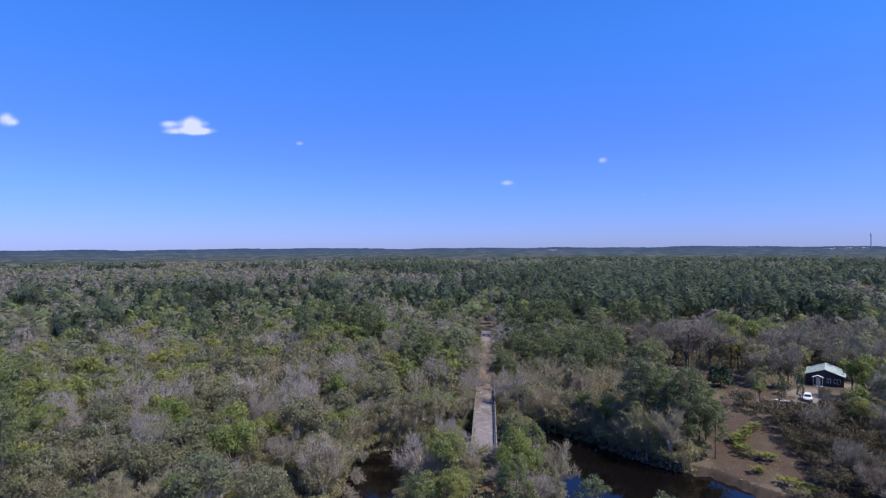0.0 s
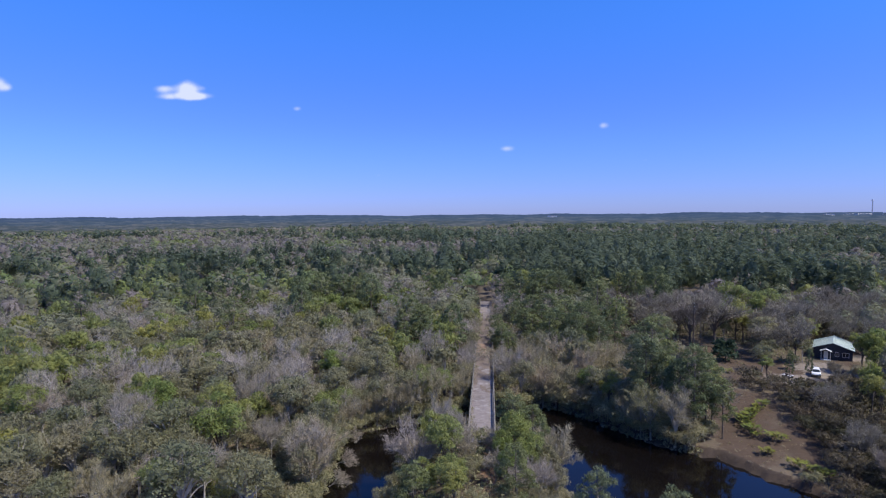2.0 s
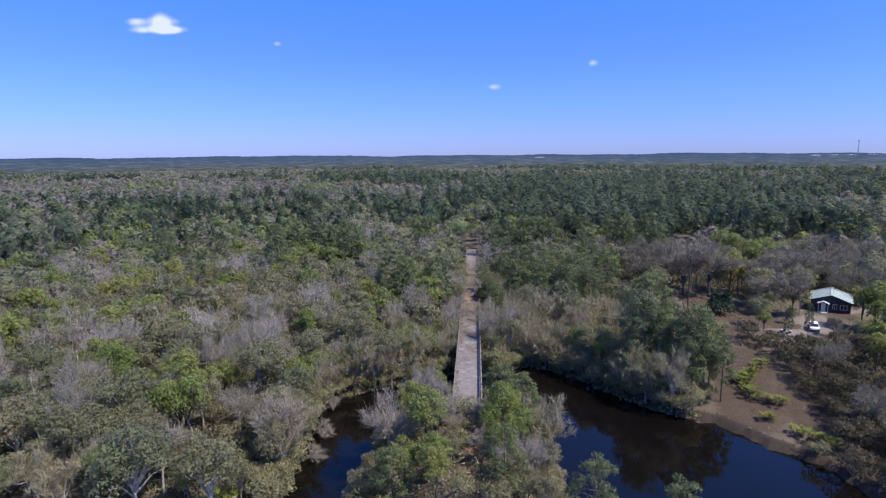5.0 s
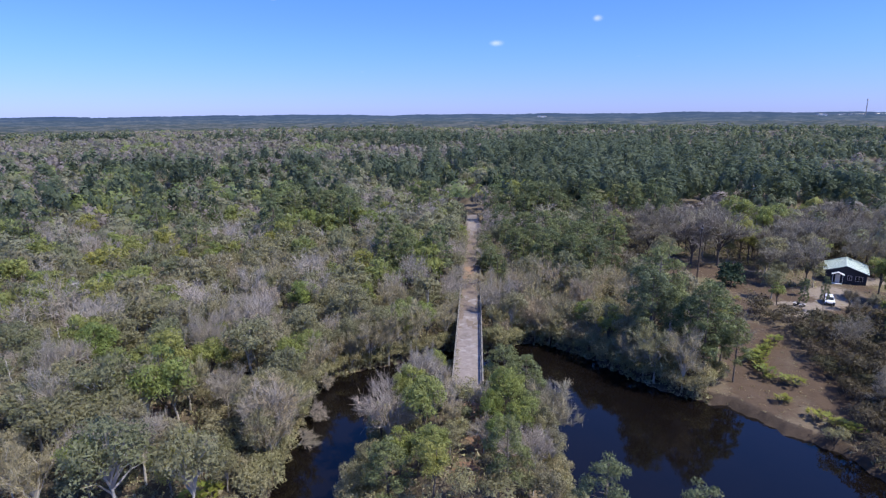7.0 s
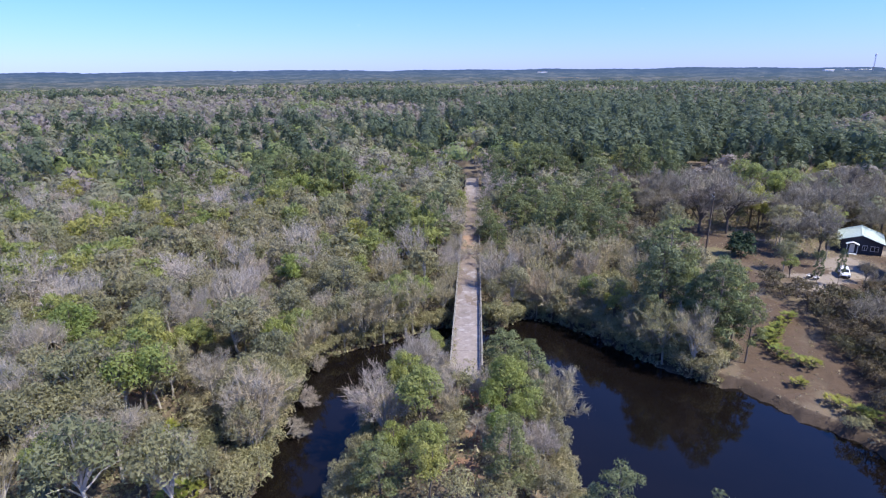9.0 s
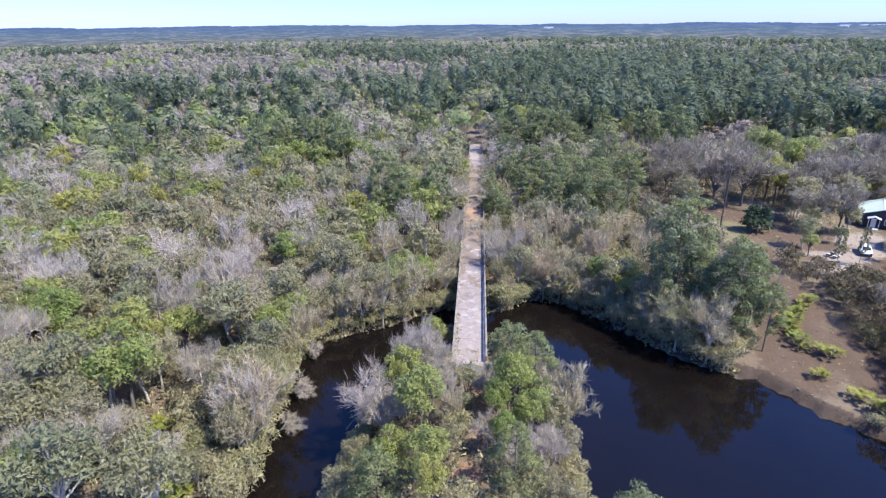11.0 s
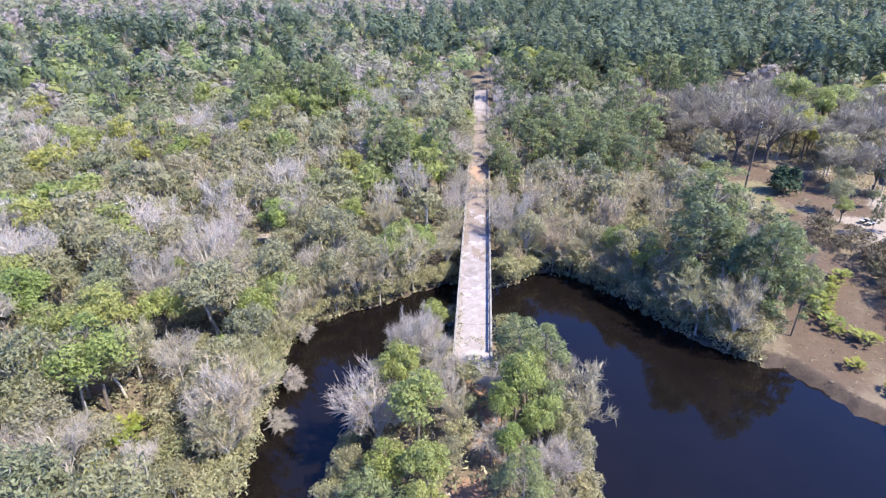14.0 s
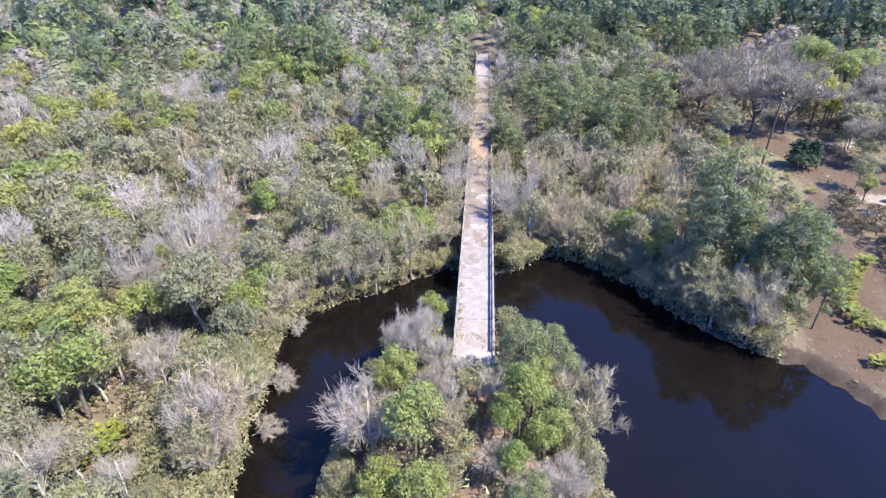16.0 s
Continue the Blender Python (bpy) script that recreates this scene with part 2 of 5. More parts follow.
def ground_material():
    m = bpy.data.materials.new("forest floor, sand and clay")
    m.use_nodes = True
    t = m.node_tree
    bsdf = t.nodes["Principled BSDF"]
    a, b, c = noise_node(t, 0.13, 5), noise_node(t, 1.1, 5), noise_node(t, 6.0, 4)
    f = mul(t, "ADD", mul(t, "ADD", mul(t, "MULTIPLY", a, 0.7), mul(t, "MULTIPLY", b, 0.6)), -0.15)
    base = ramp_node(t, [(0.045, 0.035, 0.024), (0.085, 0.066, 0.043), (0.13, 0.098, 0.066), (0.085, 0.085, 0.043)], f)

    def layer(base, attr, cols, lo):
        at = t.nodes.new("ShaderNodeAttribute")
        at.attribute_name = attr
        mr = t.nodes.new("ShaderNodeMapRange")
        mr.interpolation_type = "SMOOTHSTEP"
        mr.inputs["From Min"].default_value, mr.inputs["From Max"].default_value = lo, lo + 0.3
        link(t, mul(t, "ADD", at.outputs["Fac"], mul(t, "MULTIPLY", mul(t, "SUBTRACT", b, 0.5), 0.9)), mr.inputs["Value"])
        return mixc(t, mr.outputs[0], base, ramp_node(t, cols, mul(t, "ADD", mul(t, "MULTIPLY", b, 0.7), mul(t, "MULTIPLY", c, 0.35))))

    base = layer(base, "meadow", [(0.036, 0.023, 0.013), (0.057, 0.036, 0.021), (0.079, 0.051, 0.032), (0.058, 0.049, 0.023)], 0.35)
    base = layer(base, "grass", [(0.080, 0.066, 0.034), (0.120, 0.102, 0.052), (0.160, 0.130, 0.074)], 0.40)
    base = layer(base, "sand", [(0.13, 0.102, 0.078), (0.20, 0.165, 0.135), (0.265, 0.228, 0.195)], 0.40)
    base = layer(base, "clay", [(0.11, 0.062, 0.040), (0.18, 0.105, 0.068), (0.25, 0.165, 0.118)], 0.40)
    base = layer(base, "bank", [(0.020, 0.014, 0.009), (0.042, 0.028, 0.019), (0.075, 0.052, 0.036)], 0.40)
    link(t, base, bsdf.inputs["Base Color"])
    bsdf.inputs["Roughness"].default_value = 0.95
    bp = t.nodes.new("ShaderNodeBump")
    bp.inputs["Strength"].default_value, bp.inputs["Distance"].default_value = 0.7, 0.15
    link(t, mul(t, "ADD", b, mul(t, "MULTIPLY", c, 0.5)), bp.inputs["Height"])
    link(t, bp.outputs[0], bsdf.inputs["Normal"])
    return m


def water_material():
    m = bpy.data.materials.new("dark tannin water")
    m.use_nodes = True
    t = m.node_tree
    bsdf = t.nodes["Principled BSDF"]
    link(t, ramp_node(t, [(0.003, 0.0025, 0.0025), (0.006, 0.0045, 0.004)], noise_node(t, 0.15)), bsdf.inputs["Base Color"])
    bsdf.inputs["Roughness"].default_value, bsdf.inputs["IOR"].default_value = 0.04, 1.33
    bp = t.nodes.new("ShaderNodeBump")
    bp.inputs["Strength"].default_value, bp.inputs["Distance"].default_value = 0.12, 0.02
    link(t, noise_node(t, 2.5, 3), bp.inputs["Height"])
    link(t, bp.outputs[0], bsdf.inputs["Normal"])
    return m


# ---- small helpers ----
def mesh_of(name, verts, faces, material, smooth=False):
    me = bpy.data.meshes.new(name)
    me.from_pydata([tuple(v) for v in verts], [], faces)
    me.materials.append(material)
    if smooth:
        me.shade_smooth()
    me.update()
    return me


def tris_mesh(name, tri, material, tint=None, boughs=None, bark=None):
    """A mesh of loose triangles from an array n x 3 x 3; tint: one value a triangle; boughs: thin tubes in a second material."""
    tri = np.asarray(tri, dtype=np.float32)
    leaves = len(tri)
    facing = None
    if tri.shape[1] == 4:   # the fourth row is the way the spray faces
        tri, facing = tri[:, :3], tri[:, 3]
    if boughs:
        extra = []
        for points, radii in boughs:
            v, f = tube(points, radii, 3)
            for q in f[:-1]:
                extra += [(v[q[0]], v[q[1]], v[q[2]]), (v[q[0]], v[q[2]], v[q[3]])]
        tri = np.concatenate([tri, np.array([[tuple(p) for p in t3] for t3 in extra], dtype=np.float32)])
    n = len(tri)
    me = bpy.data.meshes.new(name)
    me.vertices.add(n * 3)
    me.vertices.foreach_set("co", np.ascontiguousarray(tri).ravel())
    me.loops.add(n * 3)
    me.loops.foreach_set("vertex_index", np.arange(n * 3, dtype=np.int32))
    me.polygons.add(n)
    me.polygons.foreach_set("loop_start", np.arange(0, n * 3, 3, dtype=np.int32))
    if tint is not None:
        at = me.attributes.new("tint", "FLOAT", "FACE")
        at.data.foreach_set("value", np.ascontiguousarray(tint, dtype=np.float32))
    me.materials.append(material)
    if facing is not None:
        cut = np.cross(tri[leaves:, 1] - tri[leaves:, 0], tri[leaves:, 2] - tri[leaves:, 0])
        cut /= np.maximum(np.linalg.norm(cut, axis=1, keepdims=True), 1e-9)
        me.polygons.foreach_set("use_smooth", np.ones(n, dtype=bool))
        me.update(calc_edges=True)
        me.normals_split_custom_set(np.repeat(np.concatenate([facing, cut]), 3, 0).tolist())
    if boughs:
        me.materials.append(bark)
        me.polygons.foreach_set("material_index", (np.arange(n) >= leaves).astype(np.int32))
    me.update(calc_edges=True)
    return me


def attach(name, me, parent, label=""):
    ob = new(name, me)
    ob.parent = parent
    return tagged(ob, label)


def part(name, bm, material, parent, label=""):
    me = bpy.data.meshes.new(name)
    bm.to_mesh(me)
    bm.free()
    me.materials.append(material)
    return attach(name, me, parent, label)


def block(a, b, bevel=0.0):
    """A box from corner a to corner b with bevelled edges."""
    bm = bmesh.new()
    bmesh.ops.create_cube(bm, size=1)
    for v in bm.verts:
        v.co = Vector([a[i] + (v.co[i] + 0.5) * (b[i] - a[i]) for i in range(3)])
    if bevel:
        bmesh.ops.bevel(bm, geom=bm.edges[:], offset=bevel, segments=1, affect="EDGES")
    return bm


def tube(points, radii, sides=6):
    """Vertices and faces of a tapered tube along points."""
    verts, faces = [], []
    pts = [Vector(p) for p in points]
    for k, p in enumerate(pts):
        d = (pts[min(k + 1, len(pts) - 1)] - pts[max(k - 1, 0)]).normalized()
        s = d.cross(Vector((0.31, 0.95, 0.05))).normalized()
        u = d.cross(s)
        for j in range(sides):
            a = 2 * math.pi * j / sides
            verts.append(p + (s * math.cos(a) + u * math.sin(a)) * radii[k])
    for k in range(len(pts) - 1):
        for j in range(sides):
            a, b = k * sides + j, k * sides + (j + 1) % sides
            faces.append((a, b, b + sides, a + sides))
    faces.append(tuple(range((len(pts) - 1) * sides, len(pts) * sides)))
    return verts, faces


def tubes_mesh(name, list_of, material, sides=5):
    V, Fc = [], []
    for points, radii in list_of:
        v, f = tube(points, radii, sides)
        o = len(V)
        V += v
        Fc += [tuple(i + o for i in q) for q in f]
    return mesh_of(name, V, Fc, material, True)


def cyl(p0, p1, r0, r1, sides=10):
    v, f = tube([p0, p1], [r0, r1], sides)
    bm = bmesh.new()
    vs = [bm.verts.new(x) for x in v]
    for q in f:
        bm.faces.new([vs[i] for i in q])
    bm.faces.new(list(reversed(vs[:sides])))
    return bm


# ---- the lie of the land ----
WATER_Z = -5.2
FAR_BANK = [(-24, -60), (-23.5, -17), (-25, -10), (-25, -3), (-25.8, 5), (-25.2, 10), (-21, 13.8), (-16.5, 16), (-12, 19), (-8, 22),
            (-3.5, 24.5), (2, 24), (5.5, 23.5), (10.4, 29), (15.5, 27.6), (21.8, 22.2), (26.8, 15.2), (32, 9.7), (36.6, 6.2), (40.4, 4.4),
            (42.4, 1.6), (44, -1.5), (46.3, -4), (49.6, -7.4), (51.5, -13), (54, -25), (62, -60)]
NEAR_BANK = [(44, -60), (30, -32), (22, -28), (14, -25.5), (12.2, -18), (11.5, -10), (10, -2), (7.5, 5), (4.5, 9), (0, 11), (-4, 11),
             (-8, 8), (-10.5, 2), (-12.5, -6), (-13.5, -14), (-15, -60)]
RIVER = np.array(FAR_BANK + NEAR_BANK, dtype=float)


def shore(x, y):
    """Metres from the water's edge: positive on land, negative on the river."""
    x, y = np.atleast_1d(np.asarray(x, float)), np.atleast_1d(np.asarray(y, float))
    best = np.full(x.shape, 1e9)
    inside = np.zeros(x.shape, bool)
    n = len(RIVER)
    for k in range(n):
        (ax, ay), (bx, by) = RIVER[k], RIVER[(k + 1) % n]
        w = np.clip(((x - ax) * (bx - ax) + (y - ay) * (by - ay)) / ((bx - ax) ** 2 + (by - ay) ** 2), 0, 1)
        best = np.minimum(best, np.hypot(x - ax - w * (bx - ax), y - ay - w * (by - ay)))
        if ay != by:
            inside ^= ((ay > y) != (by > y)) & (x < (bx - ax) * (y - ay) / (by - ay) + ax)
    return np.where(inside, -best, best)


def ease(v):
    v = np.clip(v, 0, 1)
    return v * v * (3 - 2 * v)


def bumps(x, y):
    return (np.sin(x * 0.31 + 1.3 * np.sin(y * 0.17)) * np.sin(y * 0.27 + 0.7 + np.sin(x * 0.13)) * 0.5
            + 0.35 * np.sin(x * 0.83 + y * 0.51) * np.sin(y * 0.91 - x * 0.37))


def blob(x, y, cx, cy, rx, ry, turn=0.0):
    c, s = math.cos(radians(turn)), math.sin(radians(turn))
    u, v = (x - cx) * c + (y - cy) * s, -(x - cx) * s + (y - cy) * c
    return np.clip(1.3 - np.hypot(u / rx, v / ry), 0, 1)


def height(x, y):
    x, y = np.atleast_1d(np.asarray(x, float)), np.atleast_1d(np.asarray(y, float))
    d = shore(x, y)
    d = d + np.where(np.abs(d) < 4, 0.5 * np.sin(x * 0.9 + 2 * np.sin(y * 0.7)) * np.sin(y * 1.1 + x * 0.4) + 0.25 * np.sin(x * 1.9 - y * 1.6), 0)
    z = WATER_Z - 1.3 * ease(-d / 3.0) + 1.0 * ease((d + 0.15) / 1.1) + 0.5 * ease(d / 14) + 0.28 * bumps(x, y) * ease(d / 2.5)
    z = z + 1.9 * ease((d - 6) / 30) * ease((x - 30) / 24)
    side = np.maximum(np.abs(x) - 3.0, 0) * 0.62
    near = -0.40 - side - np.maximum(y + 2.9, 0) * 0.62
    far = -0.35 - side - np.maximum(143.4 - y, 0) * 0.62
    z = np.maximum(z, np.where(y < 40, near, far) + 0.12 * bumps(x * 2, y * 2))
    z = z - 1.5 * ease(blob(x, y, 51, 112, 9, 4.5, 0) * 1.2)
    r = np.hypot(x, y)
    return z + 3 * ease((r - 900) / 3300) + 2.0 * np.sin(x / 310) * np.sin(y / 270) * ease((r - 500) / 900)


def spread(lo, hi, step, out_lo, out_hi, grow=1.13):
    mid = list(np.arange(lo, hi + 0.01, step))
    s, v = step, mid[-1]
    while v < out_hi:
        s *= grow
        v += s
        mid.append(min(v, out_hi))
    s, v = step, mid[0]
    while v > out_lo:
        s *= grow
        v -= s
        mid.insert(0, max(v, out_lo))
    return np.array(mid)


gx, gy = spread(-46, 64, 0.7, -5200, 5200, 1.10), spread(-28, 36, 0.7, -700, 4950, 1.10)
GX, GY = np.meshgrid(gx, gy)
GZ = height(GX.ravel(), GY.ravel())
nx, ny = len(gx), len(gy)
quads = [(j * nx + i, j * nx + i + 1, (j + 1) * nx + i + 1, (j + 1) * nx + i) for j in range(ny - 1) for i in range(nx - 1)]
ground_me = mesh_of("ground", np.stack([GX.ravel(), GY.ravel(), GZ], 1).tolist(), quads, ground_material(), True)


fx, fy = GX.ravel(), GY.ravel()
MEADOWS = [(48, 11, 7, 16, -20), (56, 4, 6, 16, 0), (52, 24, 9, 12, -25), (54, 46, 9, 14, 0), (66, 60, 12, 12, 0), (76, 45, 14, 14, 0), (98, 60, 12, 14, 0), (58, 70, 12, 12, 0)]
SANDS = [(69, 38, 7, 3, -10), (80, 46, 6, 4, 20), (58, 83, 8, 2.8, -8), (71, 81, 9, 2.2, 0), (92, 82, 9, 2.2, 0), (46, 97, 6, 3, 0), (50, 114, 7, 3, 0), (72, 43, 8, 4, -15), (82, 53, 8, 5, 30), (78, 72, 10, 2.5, 0), (98, 62, 9, 4, 10),
         (-38, 34, 3.0, 5, 20), (-90, 90, 9, 3, 0), (-24.5, -1.5, 2, 2.5, 0)]
GRASSES = [(54, 50, 7, 9, 0), (57, 60, 7, 6, 0), (100, 56, 7, 6, 0)]
CLAYS = [(0, -21, 2.4, 3.2, 0), (1.5, -10, 2.2, 10, 0), (4, -15, 4, 3, 0), (0.6, -5.5, 2.8, 3.0, 0), (14, 27, 3, 1.5, 0), (-46, -4, 3, 4, 0)]
for attr, spots in (("meadow", MEADOWS), ("grass", GRASSES), ("sand", SANDS), ("clay", CLAYS)):
    vals = np.max([blob(fx, fy, *sp) for sp in spots], axis=0)
    ground_me.attributes.new(attr, "FLOAT", "POINT").data.foreach_set("value", vals.astype(np.float32))
edge_d = shore(fx, fy)
ground_me.attributes.new("bank", "FLOAT", "POINT").data.foreach_set("value", np.clip(1.25 - np.abs(edge_d - 0.3) / (1.1 + 0.9 * (fx > 38)), 0, 0.8).astype(np.float32))
tagged(new("ground", ground_me), "brown leaf-strewn forest floor with sand and clay patches", "ground", kind="structure")

wx, wy = np.linspace(-62, 82, 30), np.linspace(-62, 34, 20)
wv = [(a, b, WATER_Z) for b in wy for a in wx]
wf = [(j * 30 + i, j * 30 + i + 1, (j + 1) * 30 + i + 1, (j + 1) * 30 + i) for j in range(19) for i in range(29)]
tagged(new("water", mesh_of("water", wv, wf, water_material())), "still dark blackwater river between wooded banks", "water", kind="structure")


pond_z = float(height(51, 112)[0]) + 0.75
pv = [(51 + 11 * math.cos(a), 112 + 6.5 * math.sin(a), pond_z) for a in np.linspace(0, 2 * math.pi, 24, endpoint=False)]
tagged(new("pond", mesh_of("pond", pv, [tuple(range(24))], bpy.data.materials["dark tannin water"])), "small dark pool among the yard trees", "water", kind="structure")


# ---- plants ----
def rot_about(n, rng):
    """Random unit vectors."""
    v = rng.normal(size=(n, 3))
    return v / np.linalg.norm(v, axis=1, keepdims=True)


def sprays(centres, outward, size, rng, flat=0.45, thin=1.0, rounded=0.35):
    """Loose triangles round the centres, loosely facing outward: sprays of leaves."""
    n = len(centres)
    nrm = outward * flat + rot_about(n, rng) * (1 - flat)
    nrm /= np.linalg.norm(nrm, axis=1, keepdims=True)
    a = np.cross(nrm, rot_about(n, rng))
    a /= np.linalg.norm(a, axis=1, keepdims=True)
    b = np.cross(nrm, a)
    s = (size * rng.uniform(0.6, 1.35, n))[:, None]
    way = np.where((nrm * outward).sum(1) < 0, -1.0, 1.0)[:, None]   # all sprays turn their face outward
    soft_n = outward * rounded + nrm * way * (1 - rounded)
    soft_n /= np.linalg.norm(soft_n, axis=1, keepdims=True)
    b = b * way
    return np.stack([centres + a * s, centres - a * s * 0.6 + b * s * 0.75 * thin, centres - a * s * 0.5 - b * s * 0.75 * thin, soft_n], 1)


def lobed_crown(n, lobes, size, rng, flat=0.6, thin=1.0):
    """lobes: x, y, z, radius, squash. Points near the lobes' skins, few below."""
    w = np.array([q[3] ** 2 for q in lobes])
    which = rng.choice(len(lobes), n, p=w / w.sum())
    L = np.array(lobes)[which]
    d = rot_about(n, rng)
    d[:, 2] = np.where(d[:, 2] < -0.35, -d[:, 2], d[:, 2])
    rad = L[:, 3] * rng.uniform(0.55, 1.08, n)
    c = L[:, :3] + d * rad[:, None] * np.stack([np.ones(n), np.ones(n), L[:, 4]], 1)
    return sprays(c, d, size, rng, flat, thin)


def broadleaf(rng, h, r, n, size, lobes=9, base=0.35):
    """Limbs and a lobed crown of a broadleaved tree h high, r half across."""
    L, limbs = [], []
    lean = rng.normal(0, 0.25, 2)
    fork = h * base
    limbs.append(([(0, 0, -0.4), (lean[0] * 0.4, lean[1] * 0.4, fork * 0.6), (lean[0], lean[1], fork), (lean[0] * 1.6, lean[1] * 1.6, h * 0.8)],
                  [0.022 * h, 0.017 * h, 0.014 * h, 0.004 * h]))
    for k in range(lobes):
        a = 2.4 * k + rng.uniform(-0.5, 0.5)
        q = math.sqrt((k + 0.3) / lobes) * r * 0.68
        lr = r * rng.uniform(0.22, 0.42)
        z = h - lr * 0.8 - (q / r) ** 2 * h * 0.28 - rng.uniform(0, 0.30) * h
        p = (math.cos(a) * q, math.sin(a) * q, z)
        L.append((*p, lr, rng.uniform(0.7, 1.0)))
        limbs.append(([(lean[0], lean[1], fork * rng.uniform(0.8, 1.3)), (p[0] * 0.5, p[1] * 0.5, z * 0.72 + 0.1 * h), p],
                      [0.010 * h, 0.007 * h, 0.003 * h]))
    return limbs, lobed_crown(n, L, size, rng, 0.42, 0.55)


def pine(rng, h, r, n, size):
    """A tall straight trunk with whorled tufted boughs over its upper half."""
    bend = rng.normal(0, 0.3, 2)
    limbs = [([(0, 0, -0.4), (bend[0] * 0.5, bend[1] * 0.5, h * 0.5), (bend[0], bend[1], h * 0.97)], [0.016 * h, 0.011 * h, 0.003 * h])]
    L = []
    z = h * rng.uniform(0.22, 0.34)
    while z < h * 0.99:
        f = (h - z) / (h * 0.72)
        reach = r * (0.25 + 0.85 * math.sin(min(1.0, f * 0.95 + 0.1) * math.pi * 0.62))
        a0 = rng.uniform(0, 6.28)
        for k in range(3):
            a = a0 + k * 2.1 + rng.uniform(-0.4, 0.4)
            q = reach * rng.uniform(0.55, 1.0)
            p = (bend[0] * z / h + math.cos(a) * q, bend[1] * z / h + math.sin(a) * q, z + 0.25 * q)
            L.append((*p, 0.22 * r + 0.13 * reach, 0.6))
            limbs.append(([(bend[0] * z / h, bend[1] * z / h, z), p], [0.004 * h, 0.0015 * h]))
        z += h * rng.uniform(0.045, 0.075)
    L.append((bend[0], bend[1], h * 0.98, 0.25 * r, 1.1))
    return limbs, lobed_crown(n, L, size, rng, 0.5, 0.7)


def bare(rng, h, r, n, twig=0.045, boughs=9):
    """A leafless tree: forked boughs, then fine twigs as slivers."""
    fork = h * rng.uniform(0.22, 0.4)
    limbs = [([(0, 0, -0.4), (0.1, 0.05, fork), (0.15, 0.1, h * 0.75)], [0.020 * h, 0.014 * h, 0.003 * h])]
    tips, dirs = [], []
    for k in range(boughs):
        a = 2.4 * k + rng.uniform(-0.5, 0.5)
        q = r * rng.uniform(0.45, 0.95)
        z1 = h * rng.uniform(0.62, 0.98) - 0.2 * h * (q / r) ** 2
        p0 = Vector((0.05, 0.05, fork * rng.uniform(0.7, 1.6)))
        p2 = Vector((math.cos(a) * q, math.sin(a) * q, z1))
        p1 = p0.lerp(p2, 0.5) + Vector((rng.normal(0, 0.2), rng.normal(0, 0.2), 0.08 * h))
        limbs.append(([p0, p1, p2], [0.009 * h, 0.006 * h, 0.0025 * h]))
        for j in range(6):
            f = rng.uniform(0.35, 1.0)
            s = p0.lerp(p1, f * 2) if f < 0.5 else p1.lerp(p2, f * 2 - 1)
            d = ((p2 - p0).normalized() + Vector(rng.normal(0, 0.65, 3)) + Vector((0, 0, 0.45))).normalized()
            e = s + d * r * rng.uniform(0.3, 0.6)
            limbs.append(([s, e], [0.0035 * h, 0.0015 * h]))
            for i in range(4):
                tips.append(s.lerp(e, rng.uniform(0.25, 1.0)))
                dirs.append((d + Vector(rng.normal(0, 0.5, 3))).normalized())
    k = rng.integers(0, len(tips), n)
    c = np.array([tuple(q) for q in tips])[k] + rng.normal(0, 0.05 * r, (n, 3))
    d = np.array([tuple(q) for q in dirs])[k] * 0.7 + rot_about(n, rng) * 0.6
    d[:, 2] += 0.25
    d /= np.linalg.norm(d, axis=1, keepdims=True)
    ln = (r * 0.30 * rng.uniform(0.5, 1.3, n))[:, None]
    side = np.cross(d, rot_about(n, rng))
    side /= np.linalg.norm(side, axis=1, keepdims=True)
    return limbs, np.stack([c - side * twig, c + side * twig, c + d * ln], 1)


def shrub(rng, h, r, n, size):
    L = [(math.cos(2.4 * k) * r * 0.5, math.sin(2.4 * k) * r * 0.5, h * rng.uniform(0.45, 0.72), r * rng.uniform(0.4, 0.6), 0.9) for k in range(6)]
    limbs = [([(0, 0, -0.3), (q[0] * 0.5, q[1] * 0.5, q[2] * 0.6), q[:3]], [0.05, 0.035, 0.012]) for q in L]
    return limbs, lobed_crown(n, L, size, rng, 0.35, 0.45)


def palmetto(rng, n=26):
    """A clump of fan fronds: each a fan of blades on a short stalk."""
    tri, limbs = [], []
    for k in range(n):
        a, q = rng.uniform(0, 6.28), rng.uniform(0.1, 0.95)
        p = np.array([math.cos(a) * q, math.sin(a) * q, rng.uniform(0.45, 1.0)])
        limbs.append(([(p[0] * 0.3, p[1] * 0.3, -0.1), tuple(p)], [0.02, 0.012]))
        out = np.array([math.cos(a), math.sin(a), 0.5])
        up = np.array([-math.sin(a), math.cos(a), 0.0])
        for j in range(7):
            b = (j - 3) * 0.42
            d = out * math.cos(b) + up * math.sin(b)
            s = np.cross(d, (0, 0, 1)) * 0.07
            tri.append([p - s, p + s, p + d * rng.uniform(0.35, 0.55)])
    return limbs, np.array(tri)


KINDS = {}
CROWNS = []
REACH = {"pine_tree": 3.3, "evergreen_oak": 4.0, "leafing_tree": 3.9, "bare_tree": 2.0, "budding_tree": 2.4, "willow_shrub": 2.3, "sapling": 2.0, "bare_oak": 3.8, "thicket_shrub": 2.4, "palmetto": 1.2}


